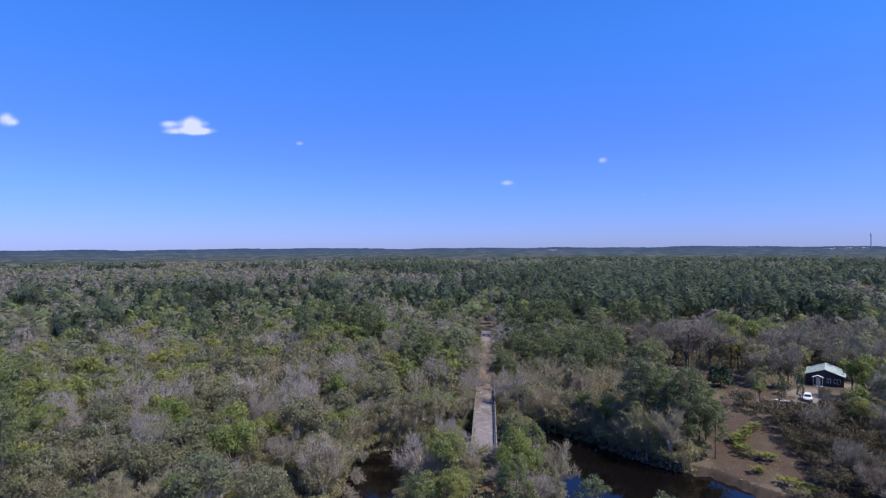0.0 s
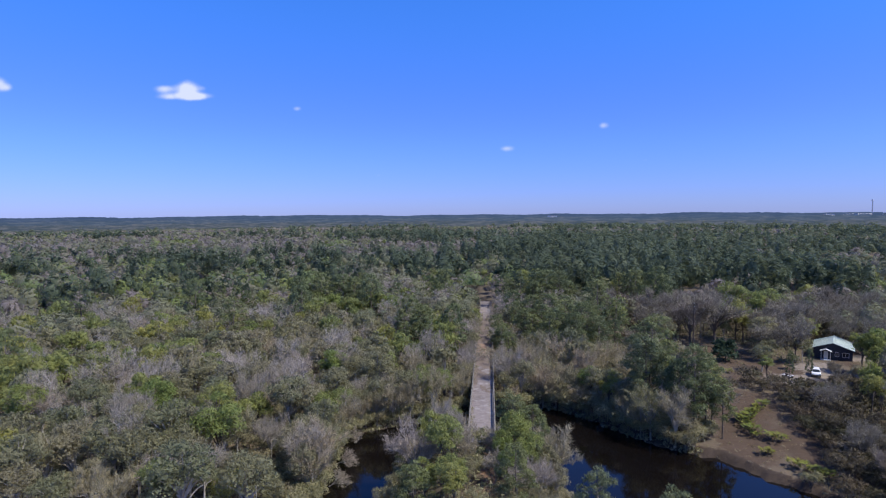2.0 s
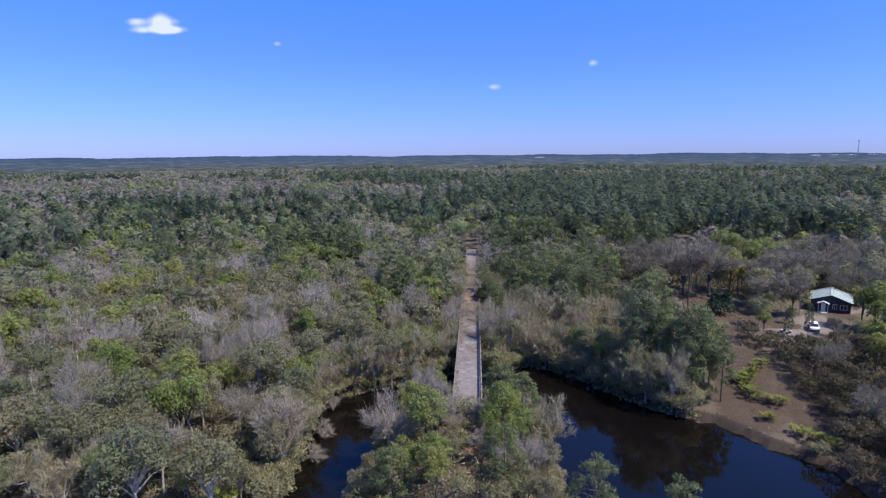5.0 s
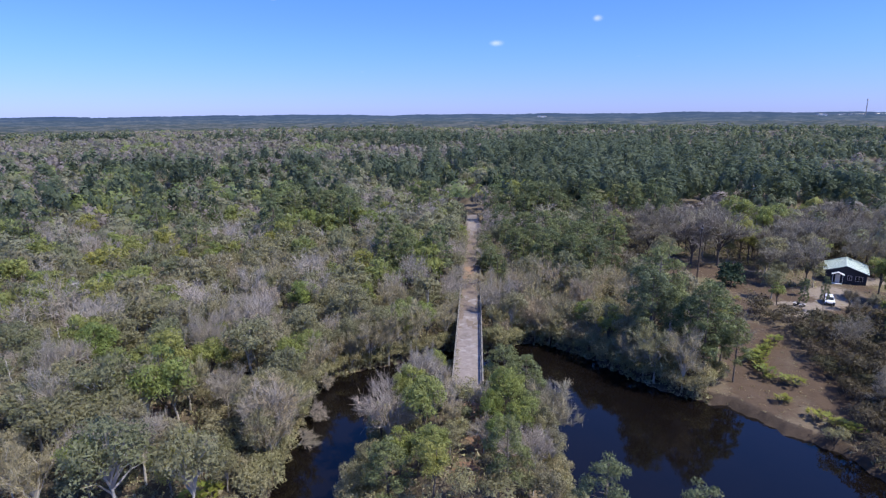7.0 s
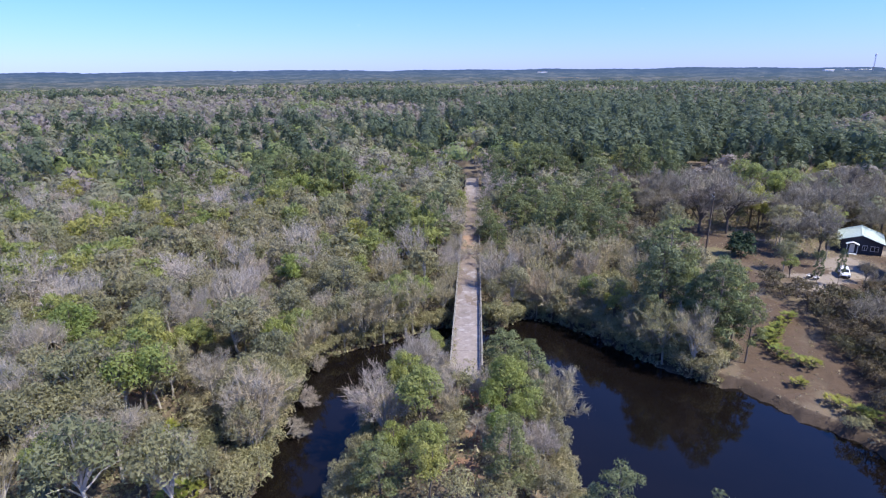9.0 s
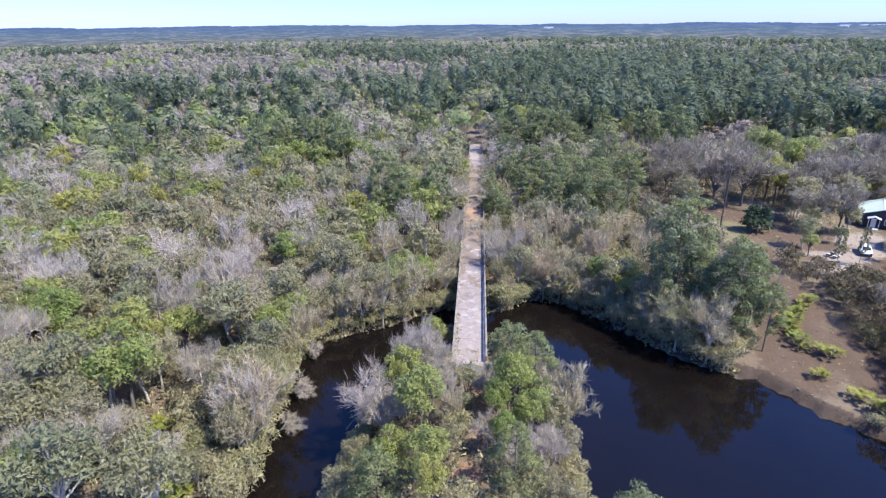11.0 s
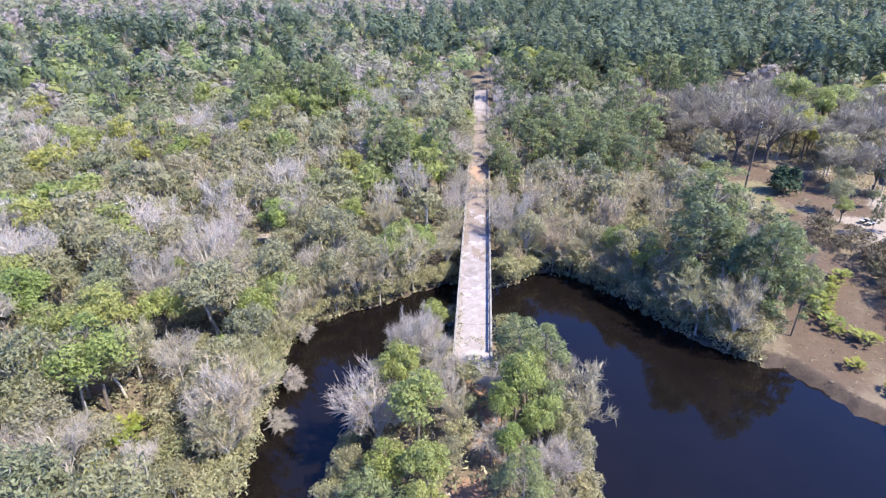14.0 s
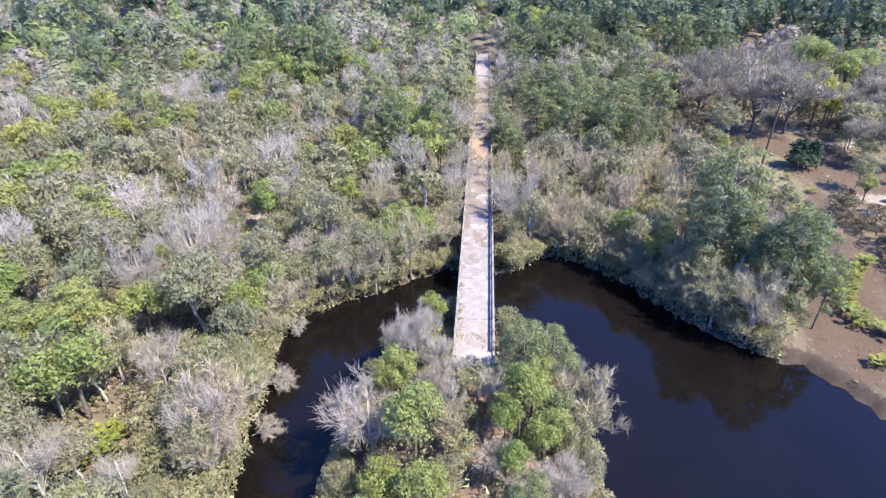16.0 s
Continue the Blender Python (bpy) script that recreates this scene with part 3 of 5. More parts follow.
def kind(name, variants, make, leaf, bark, label, category, group, crown_name="crown", sides=5):
    """Builds the variants of one kind of plant as things with a trunk and a crown."""
    out = []
    for k in range(variants):
        limbs, tri = make(np.random.default_rng(100 * len(KINDS) + k + 3))
        out.append((tubes_mesh(name + "_trunk", limbs[:1], bark, sides), tris_mesh(name + "_crown", tri, leaf, None, limbs[1:], bark)))
    far_ = []
    for k in range(variants):
        limbs, tri = make(np.random.default_rng(100 * len(KINDS) + k + 53), 0.30, 1.72)
        far_.append((out[k][0], tris_mesh(name + "_crown", tri, leaf, None, limbs[1::4], bark)))
    KINDS[name] = dict(meshes=out, light=far_, label=label, category=category, group=group, crown=crown_name, made=0)


def plant(name, x, y, size=1.0, turn=None, wide=1.0, tilt=0.0, full=False, level=None):
    K = KINDS[name]
    pool = K["meshes"] if full or math.hypot(x, y + 75) < 112 else K["light"]
    trunk_me, crown_me = pool[K["made"] % len(pool)]
    K["made"] += 1
    root = tagged(new(name), K["label"], K["category"], K["group"])
    root.empty_display_size = 0.3
    attach("trunk", trunk_me, root)
    attach(K["crown"], crown_me, root)
    turn = RNG.uniform(0, 360) if turn is None else turn
    CROWNS.append((x, y, REACH.get(name, 1.0) * size * wide))
    root.matrix_basis = pose(x, y, float(height(x, y)[0]) if level is None else level, tilt, 0, turn) @ Matrix.Diagonal((size * wide, size * wide, size, 1))
    return root


kind("pine_tree", 5, lambda g, k=1, z=1: pine(g, 15.5, 3.7, int(3900 * k), 0.30 * z), M_PINE, M_BARK, "tall dark green pine with a bare straight trunk", "tree", "pines of the wood")
kind("evergreen_oak", 6, lambda g, k=1, z=1: broadleaf(g, 10.5, 4.0, int(2900 * k), 0.275 * z, 26), M_OLIVE, M_PALEBARK, "dull olive green tree with a rounded feathery crown", "tree", "evergreen trees of the wood")
kind("leafing_tree", 5, lambda g, k=1, z=1: broadleaf(g, 11, 3.9, int(3000 * k), 0.29 * z, 20), M_GREEN, M_BARK, "tree in fresh bright green spring leaf", "tree", "leafing trees of the wood")
kind("bare_tree", 5, lambda g, k=1, z=1: bare(g, 10.5, 4.0, int(3300 * k), 0.022 * z, 19), M_TWIG, M_PALEBARK, "leafless grey tree with fine pale twigs", "tree", "bare trees of the wood", "crown", 5)
kind("budding_tree", 5, lambda g, k=1, z=1: bare(g, 10, 3.7, int(2300 * k), 0.040 * z, 17), M_BUD, M_PALEBARK, "tan budding tree with thin feathery sprays", "tree", "budding trees of the wood")
kind("willow_shrub", 4, lambda g, k=1, z=1: shrub(g, 4.6, 2.4, int(950 * k), 0.30 * z), M_WILLOW, M_BARK, "grey-green willow shrub beside the water", "shrub", "shrubs along the banks")
kind("sapling", 4, lambda g, k=1, z=1: shrub(g, 4.4, 2.1, int(750 * k), 0.30 * z), M_OLIVE, M_BARK, "young olive green tree filling a gap in the wood", "tree", "young trees of the wood")
kind("bare_oak", 4, lambda g, k=1, z=1: bare(g, 10.5, 4.2, int(3500 * k), 0.032 * z, 22), M_DARKTWIG, M_BARK, "leafless dark grey oak with a spreading crown", "tree", "bare oaks round the yard")
kind("thicket_shrub", 4, lambda g, k=1, z=1: shrub(g, 3.6, 2.5, int(1000 * k), 0.30 * z), M_THICKET, M_BARK, "brown-green tangled shrub at the edge of the sandbank", "shrub", "thicket beside the sandbank")
kind("palmetto", 3, lambda g, k=1, z=1: palmetto(g), M_PALM, M_BARK, "yellow-green palmetto clump on bare brown ground", "shrub", "palmettos on the sandbank", "crown", 4)


# ---- placed plants ----
TAKEN = []


def put(name, x, y, size=1.0, wide=1.0, room=1.6, **more):
    TAKEN.append((x, y, room))
    return plant(name, x, y, size, wide=wide, **more)


# the tongue of land at the near bridge end
for row in [("pine_tree", 5.6, -5.6, 0.68, 1.1), ("leafing_tree", 7.4, 0.4, 0.5, 0.8), ("pine_tree", 8.2, -4.5, 0.66, 1.2), ("leafing_tree", 4.6, -11.5, 0.92, 0.85), ("leafing_tree", 6.2, -7.8, 0.86, 0.7),
            ("leafing_tree", 6.6, -14.8, 0.88, 0.75), ("budding_tree", 11.2, -9.4, 1.05, 0.95), ("bare_tree", 1.9, -8.6, 0.5, 0.9), ("budding_tree", -1.6, -13.6, 0.5, 0.9), ("leafing_tree", 3.2, -13.2, 0.62, 0.8), ("bare_tree", 2.2, -17.2, 0.5, 0.9), ("evergreen_oak", -1.8, -18.4, 0.45, 0.9), ("bare_tree", 8.2, -18.0, 0.75, 0.8), ("evergreen_oak", 10.6, -15.5, 0.66, 0.8),
            ("leafing_tree", -7.6, -8.4, 1.0, 0.75), ("bare_tree", -9.4, -13.2, 1.08, 1.1), ("leafing_tree", -5.2, -14.6, 0.98, 1.0), ("leafing_tree", -3.8, -20.4, 0.66, 1.1),
            ("evergreen_oak", -11.6, -17.6, 0.55, 0.9), ("bare_tree", -3.9, -4.2, 0.62, 0.8), ("bare_tree", -6.4, -2.6, 1.0, 0.6), ("bare_tree", -8.2, -0.6, 0.9, 0.6),
            ("leafing_tree", -5.2, 6.6, 0.72, 0.8), ("bare_tree", -5.6, 2.2, 0.8, 0.6), ("bare_tree", -4.2, -8.4, 0.6, 0.8), ("leafing_tree", -7.4, -19.5, 0.7, 1.0),
            ("leafing_tree", -11.2, -11.2, 0.7, 0.7), ("bare_tree", 8.8, 0.5, 0.72, 0.6), ("bare_tree", 10.2, -5.0, 0.8, 0.6), ("evergreen_oak", 9.6, -12.0, 0.8, 0.8),
            ("pine_tree", 13.2, -31, 0.80, 0.9), ("pine_tree", 21.4, -33.6, 0.76, 0.9), ("leafing_tree", 3.6, -17.6, 0.6, 0.8), ("bare_tree", 5.0, -19.0, 0.55, 0.9),
            ("bare_tree", -1.9, -6.6, 0.45, 0.9), ("bare_tree", -2.2, -10.6, 0.5, 0.9), 
            ("budding_tree", -3.2, -1.8, 0.36, 0.9), ("budding_tree", 3.4, -4.4, 0.38, 0.9), ("evergreen_oak", -7.6, -4.8, 0.6, 0.8), ("evergreen_oak", -9.8, -8.4, 0.62, 0.8),
            ("evergreen_oak", -8.0, -17.0, 0.6, 0.8), ("pine_tree", 8.0, -11.4, 0.55, 1.1), ("budding_tree", 7.8, -20.6, 0.5, 0.9), ("pine_tree", -8.2, -24, 0.60, 1.1), ("leafing_tree", -3.2, -25.5, 0.72, 0.9),
            ("pine_tree", 4.6, -23.6, 0.62, 1.0), ("evergreen_oak", 9.2, -23.4, 0.62, 0.9), ("evergreen_oak", -12.4, -22.5, 0.6, 0.9)]:
    put(row[0], row[1], row[2], row[3] * 0.96, row[4] * 0.98)
# pines on the right bank and beyond
for row in [("pine_tree", 38.4, 11.2, 1.10, 1.1), ("pine_tree", 33.0, 21.0, 1.32, 1.15), ("pine_tree", 31.4, 17.0, 1.12, 1.1), ("pine_tree", 35.4, 16.4, 0.95, 1.0), ("pine_tree", 36.4, 12.6, 0.92, 1.0), ("pine_tree", 41.2, 13.2, 0.90, 1.1), ("pine_tree", 37.5, 33.5, 0.85, 1.0),
            ("pine_tree", 42.0, 47.0, 0.62, 1.2), ("pine_tree", 43.2, 10.4, 0.72, 0.9),
            ("pine_tree", 19.4, 79.0, 1.08, 1.3), ("pine_tree", 27.0, 65.0, 1.05, 1.2), ("pine_tree", 23.0, 70.0, 1.05, 1.3), ("pine_tree", 16.5, 72.0, 0.95, 1.2),
            ("pine_tree", 12.5, 72.0, 0.85, 1.2), ("pine_tree", 24.5, 60.0, 0.9, 1.2), ("pine_tree", 30.5, 60.5, 0.85, 1.2), ("pine_tree", 20.0, 64.0, 0.95, 1.2),
            ("pine_tree", 5.4, 64.0, 0.66, 1.3), ("pine_tree", 6.5, 57.5, 0.6, 1.3), ("pine_tree", 15.0, 84.0, 1.0, 1.2), ("pine_tree", 30.0, 74.0, 0.95, 1.2),
            ("pine_tree", 4.6, 99.5, 0.42, 1.0), ("pine_tree", 36.0, 66.0, 0.7, 1.2), ("leafing_tree", 48.5, 138, 1.35, 1.2), ("leafing_tree", 48.0, 114, 1.1, 1.0),
            ("leafing_tree", 17, 160, 1.6, 1.2),
            ("leafing_tree", 21, 163, 1.5, 1.1), 
            ("bare_tree", 51.5, 88, 0.95, 1.5), 
            ("evergreen_oak", 67.0, 47.5, 0.72, 1.2), ("bare_tree", 84.0, 78, 1.05, 1.6), ("budding_tree", 91.0, 80, 1.1, 1.5),
            ("budding_tree", 99, 82, 1.15, 1.6), ("budding_tree", 107, 78, 1.1, 1.6), ("pine_tree", 68.6, 38.2, 0.50, 0.55), ("pine_tree", 73.0, 38.6, 0.52, 0.5), ("evergreen_oak", 75.5, 50.5, 0.42, 0.9),
            ("budding_tree", 76.5, 33.5, 0.45, 1.0), ("evergreen_oak", 82, 36, 0.55, 1.1), ("bare_tree", 79.5, 40.5, 0.5, 0.9), ("bare_tree", 92, 92, 1.1, 1.6), ("bare_tree", 87, 76, 0.9, 1.3), ("bare_tree", 95, 86, 1.05, 1.4),
            ("budding_tree", 101, 90, 1.1, 1.4), ("bare_tree", 109, 86, 1.1, 1.4), ("budding_tree", 113, 70, 1.0, 1.4), 
            ("bare_tree", 61, 90, 1.0, 1.4), ("leafing_tree", 66, 43, 0.5, 1.3), ("bare_tree", 90.6, 80, 1.25, 1.5),
            ("bare_tree", 60.2, 77.5, 1.45, 1.45), ("bare_tree", 67.0, 76.5, 1.5, 1.5), ("bare_tree", 55.0, 94, 1.3, 1.3), ("leafing_tree", 84.5, 108, 1.5, 1.2), ("leafing_tree", 92, 100, 1.35, 1.55),
            ("bare_tree", 75.4, 61, 0.92, 1.7), ("evergreen_oak", 73.2, 57.5, 0.66, 1.2), ("bare_tree", 79.5, 73, 1.05, 1.3), ("budding_tree", 118, 94, 1.4, 1.5), ("budding_tree", 110, 97, 1.4, 1.5)]:
    put("bare_oak" if row[0] in ("bare_tree", "budding_tree") and row[1] > 50 else row[0], row[1], row[2], row[3] * 0.95, row[4] * 0.88, room=3.2, full=True)
# trees leaning over the deck
for name, x, y, s, tilt in [("bare_tree", 4.2, 36, 0.62, 0), ("budding_tree", -4.0, 33, 0.6, 0), ("budding_tree", 4.0, 47, 0.66, 0), ("evergreen_oak", 4.3, 54, 0.6, 0), ("bare_tree", -3.9, 50, 0.7, 0),
                            ("pine_tree", 4.9, 61.5, 0.62, 0), ("evergreen_oak", -4.1, 58, 0.62, 0), ("evergreen_oak", -4.0, 71, 0.8, 0), ("bare_tree", 3.9, 70, 0.75, 0), ("evergreen_oak", 4.2, 78, 0.72, 0),
                            ("budding_tree", -3.9, 82, 0.8, 0), ("evergreen_oak", -4.2, 92, 0.85, 0), ("bare_tree", 4.0, 88, 0.7, 0), ("evergreen_oak", 4.2, 97, 0.6, 0), ("leafing_tree", -4.2, 103, 0.7, 0),
                            ("bare_tree", 3.5, 42, 0.62, 0), ("bare_tree", -3.5, 43.5, 0.72, 0), ("budding_tree", -3.6, 38, 0.6, 0), ("budding_tree", 3.6, 51, 0.74, 0), ("bare_tree", -3.6, 54, 0.74, 0),
                            ("evergreen_oak", -3.8, 64.5, 0.78, 0), ("evergreen_oak", 3.7, 66, 0.8, 0), ("pine_tree", 3.9, 73.5, 0.66, 0), ("evergreen_oak", -3.7, 77, 0.86, 0), ("budding_tree", 3.7, 82, 0.86, 0),
                            ("evergreen_oak", -3.7, 87, 0.86, 0), ("evergreen_oak", 3.8, 92, 0.8, 0), ("leafing_tree", -3.8, 97.5, 0.82, 0), ("bare_tree", 3.7, 102, 0.82, 0), ("budding_tree", -3.7, 109, 0.8, 0), ("pine_tree", 4.0, 108, 0.5, 0)]:
    put(name, x, y, s, wide=0.92, room=1.6)
for x, y, s_ in [(-1.2, 46.5, 0.26), (0.6, 48.2, 0.28), (1.3, 51.0, 0.26), (-0.6, 51.8, 0.24), (-1.6, 54.2, 0.26), (1.5, 44.0, 0.24), (1.4, 69.0, 0.26), (-1.5, 72.5, 0.26), (1.2, 78.5, 0.26), (-1.5, 86, 0.28), (1.5, 94, 0.28), (-1.3, 101, 0.26)]:
    put("budding_tree", x, y, s_, wide=1.3, room=0.5, level=0.1)
# marked trees of the left wood
for row in [("leafing_tree", -41, 3.6, 0.92, 1.15), ("leafing_tree", -51.5, -1.4, 0.92, 1.1), ("bare_tree", -34.3, -5.4, 0.78, 1.1), ("bare_tree", -31.8, -18.8, 0.6, 0.9),
            ("leafing_tree", -45.2, 67, 1.15, 1.0), ("bare_tree", -57.5, 30.5, 1.0, 1.3), ("bare_tree", -52.5, 27.5, 0.95, 1.3), ("leafing_tree", -21.8, 34.5, 0.9, 0.8),
            ("bare_tree", -19.5, 18.4, 0.85, 1.0), ("leafing_tree", -9.5, 27.5, 0.72, 1.2), ("leafing_tree", -13.0, 29.5, 0.75, 1.2), ("bare_tree", -17.2, 42, 0.95, 0.9),
            ("leafing_tree", -17.0, 46.5, 0.9, 0.8), ("leafing_tree", -33.5, -22.5, 0.6, 1.2), ("evergreen_oak", -28.0, -20.5, 0.55, 1.0), ("evergreen_oak", -27.0, -14.5, 0.6, 0.9), ("evergreen_oak", -28.5, -9.0, 0.75, 0.9), ("leafing_tree", -29.5, -3.0, 0.7, 0.9), ("bare_tree", -4.8, 41, 0.85, 0.7)]:
    put(row[0], row[1], row[2], row[3] * 0.95, row[4], room=3.0)
for x, y, s in [(52.6, 20.2, 1.1), (51.4, 18.6, 1.2), (50.2, 17.2, 1.25), (49.5, 16.0, 1.2), (49.3, 14.4, 1.0), (55.9, 23.5, 1.1), (54.6, 22.2, 1.0), (49.0, 12.2, 1.25),
                (51.0, 9.6, 1.0), (51.9, 8.4, 1.2), (49.0, 10.6, 0.8), (47.6, 4.0, 0.9), (48.4, 3.6, 0.7), (50.0, -0.8, 1.0), (50.9, -2.4, 1.2), (51.9, -3.8, 1.2),
                (53.0, -5.0, 1.1), (49.5, 18.2, 0.9), (53.4, 20.8, 0.8), (57.0, 24.2, 0.7), (55.5, 48.0, 0.7), (57.5, 52, 0.8), (54, 54, 0.7), (59, 46, 0.7),
                (-36.5, -13.5, 1.2), (-37.8, -12.2, 1.3), (-36, -11.2, 1.1), (-38.6, -15, 1.2), (-30.5, -23, 1.4), (-29.2, -22.2, 1.3)]:
    put("palmetto", x, y, s * 1.2, room=0.9)


def chance(x, y, rng):
    """Which plant grows at a spot of the wood, by its part of the plan; None where the ground is open."""
    u = rng.random()
    r = math.hypot(x, y + 75)
    if r > 120:   # farther off, trees of one kind stand in groups
        w = 0.030 if r < 420 else 0.010
        lump = 0.5 + 1.0 * noise.noise((x * w, y * w, 7.0)) + 0.5 * noise.noise((x * w * 3.1, y * w * 3.1, 2.0))
        u = 0.5 + 0.5 * math.erf((0.55 * (lump - 0.5) + 0.42 * (u - 0.5)) / 0.29)
    patch = math.sin(x * 0.045 + 2.0 * math.sin(y * 0.021)) * math.sin(y * 0.05 + 1.0)
    edge = 24 - 0.10 * (y - 150) + 9 * math.sin(y * 0.03) + rng.normal(0, 8)
    y = y + rng.normal(0, 7) if 130 < y < 170 else y
    if y > 150 and x > edge and r < 620 + 60 * math.sin(x * 0.02) and not (x > 150 and y < 330):
        return "pine_tree" if u < 0.88 else "evergreen_oak" if u < 0.95 else "bare_tree"
    if r > 420:
        band = math.sin(y * 0.012 + 1.5 * math.sin(x * 0.0035)) + 0.8 * math.sin(x * 0.009 + y * 0.004)
        p = (0.11 if x < 0.1 * y else 0.32) + 0.18 * band
        return "pine_tree" if u < p else "bare_tree" if u < p + (1 - p) * 0.42 else "evergreen_oak" if u < p + (1 - p) * 0.75 else "budding_tree" if u < 0.94 else "leafing_tree"
    if x > 3 and y < 150:
        if x < 36 and y < 52:
            return "budding_tree" if u < 0.46 else "bare_tree" if u < 0.76 else "willow_shrub" if u < 0.86 else "evergreen_oak"
        if x > 36 and y > 114:
            return "bare_oak" if u < 0.16 else "leafing_tree" if u < 0.26 else "evergreen_oak" if u < 0.36 else "pine_tree"
        if x > 40:
            return "bare_oak" if u < 0.36 else "evergreen_oak" if u < 0.68 else "leafing_tree" if u < 0.84 else "thicket_shrub"
        return "evergreen_oak" if u < 0.24 else "bare_tree" if u < 0.42 else "pine_tree" if u < 0.86 else "budding_tree"
    pines = 0.03 + 0.20 * min(1, max(0, (y - 50) / 150))
    green = 0.18 + 0.18 * max(0, patch)
    leafless = 0.13 + 0.13 * max(0, -patch)
    if u < pines:
        return "pine_tree"
    if u < pines + green:
        return "leafing_tree"
    if u < pines + green + leafless:
        return "bare_tree"
    return "evergreen_oak" if u < 0.91 else "budding_tree"


CLEAR = [(104, 56, 7, 6, 0), (48, 8, 8.5, 15.5, -25), (53, 23, 7, 10, -25), (54, 48, 9.5, 15, 0), (64, 60, 11, 9, 0), (76, 45, 13, 10, 0), (91, 60, 10, 10, 0), (62, 72, 13, 8, 0), (60, 82, 11, 3, -5), (72, 35, 11, 8, 0),
         (-38, 34, 2.6, 4.5, 20), (-90, 90, 9, 3, 0), (46, 97, 5, 3, 0), (51, 112, 8, 4, 0), (57, 2, 5.6, 15, 0), (57, 20, 6, 14, -10), (1.5, -12, 1.6, 14, 0), (0, -21, 2.4, 3.0, 0),
         (0, 178, 2.6, 34, 0)]


def open_ground(x, y):
    if abs(x) < 3.9 and -7 < y < 147:
        return True
    for cx, cy, rx, ry, turn in CLEAR:
        if blob(x, y, cx, cy, rx, ry, turn) > 0.3:
            return True
    return False


SIZES = {"pine_tree": (0.72, 1.2), "evergreen_oak": (0.62, 1.22), "leafing_tree": (0.62, 1.2), "bare_tree": (0.66, 1.2), "budding_tree": (0.62, 1.05), "bare_oak": (0.7, 1.1), "thicket_shrub": (0.8, 1.3), "willow_shrub": (0.7, 1.25)}
LIMIT = {"pine_tree": 290, "evergreen_oak": 298, "leafing_tree": 290, "bare_tree": 285, "budding_tree": 298, "bare_oak": 298, "thicket_shrub": 298, "willow_shrub": 250}
rng = np.random.default_rng(21)
# shrubs leaning over the water's edge
spots = []
for a, b in zip(FAR_BANK[1:], FAR_BANK[2:]):
    n = max(1, round(math.hypot(b[0] - a[0], b[1] - a[1]) / 1.1))
    for k in range(n):
        f = (k + rng.random()) / n
        spots.append((a[0] + (b[0] - a[0]) * f, a[1] + (b[1] - a[1]) * f))
for x, y in spots[::3]:   # taller trees just behind the water's edge
    if x > 33 or abs(x) < 5 or y < -24:
        continue
    a = max(np.arange(0, 6.28, 0.4), key=lambda q: float(shore(x + 2.5 * math.cos(q), y + 2.5 * math.sin(q))[0]))
    d, u = rng.uniform(1.2, 3.4), (rng.random() if x > -12 else rng.uniform(0.28, 1.0))
    put("budding_tree" if u < 0.26 else "bare_tree" if u < 0.38 else "evergreen_oak" if u < 0.84 else "leafing_tree",
        x + d * math.cos(a), y + d * math.sin(a), rng.uniform(0.72, 1.0), wide=rng.uniform(0.8, 1.0), room=1.3)
for x, y in spots:
    if x > 38 or abs(x) < 3.4:
        continue
    ox, oy = rng.uniform(-1.2, 1.4), rng.uniform(-1.0, 1.4)
    ox = -ox if x < 0 else ox
    put("willow_shrub" if rng.random() < 0.8 else "budding_tree", x + ox * (0.35 if abs(x) > 15 else 0.15), y + oy * (0.35 if y > 6 else 0.1), rng.uniform(0.6, 1.15) * 0.95, wide=rng.uniform(0.8, 1.1), room=0.7)
for a, b in zip(NEAR_BANK[3:-1], NEAR_BANK[4:]):
    n = max(1, round(math.hypot(b[0] - a[0], b[1] - a[1]) / 1.5))
    for k in range(n):
        f = (k + rng.random()) / n
        x, y = a[0] + (b[0] - a[0]) * f, a[1] + (b[1] - a[1]) * f
        if y < -24 or abs(x) < 3.2:
            continue
        put("willow_shrub", x * 0.93, y - 0.5, rng.uniform(0.5, 0.85), room=0.7)
for x, y in [(26.5, 17), (28, 14), (30, 12), (32, 10), (34, 9.5), (30, 17), (36, 9), (38, 8.5), (40, 9), (28, 20), (25, 22), (23, 25), (33, 13), (36, 13), (35, 20), (-23.6, -19.4), (-24.6, -17.6), (-25.4, -21.2), (-24.4, -22.6), (-26.4, -19.4),
             (31, 22), (38, 16), (40, 13), (42, 12), (27, 25), (38, 23), (41, 22)]:
    put("willow_shrub", x + rng.uniform(-0.7, 0.7), y + rng.uniform(-0.7, 0.7), rng.uniform(0.6, 1.1), room=0.9)
for x, y, s_ in [(8.6, 28.6, 0.5), (11.2, 29.0, 0.62), (13.6, 27.6, 0.55), (16.2, 26.2, 0.62), (18.6, 23.8, 0.55), (20.8, 22.0, 0.6), (22.8, 19.2, 0.5), (25.0, 16.0, 0.55), (27.6, 12.8, 0.45), (5.0, 25.6, 0.42)]:
    put("budding_tree", x + 1.3, y + 1.3, s_, wide=1.25, room=0.8)   # pale budding growth hanging over the water
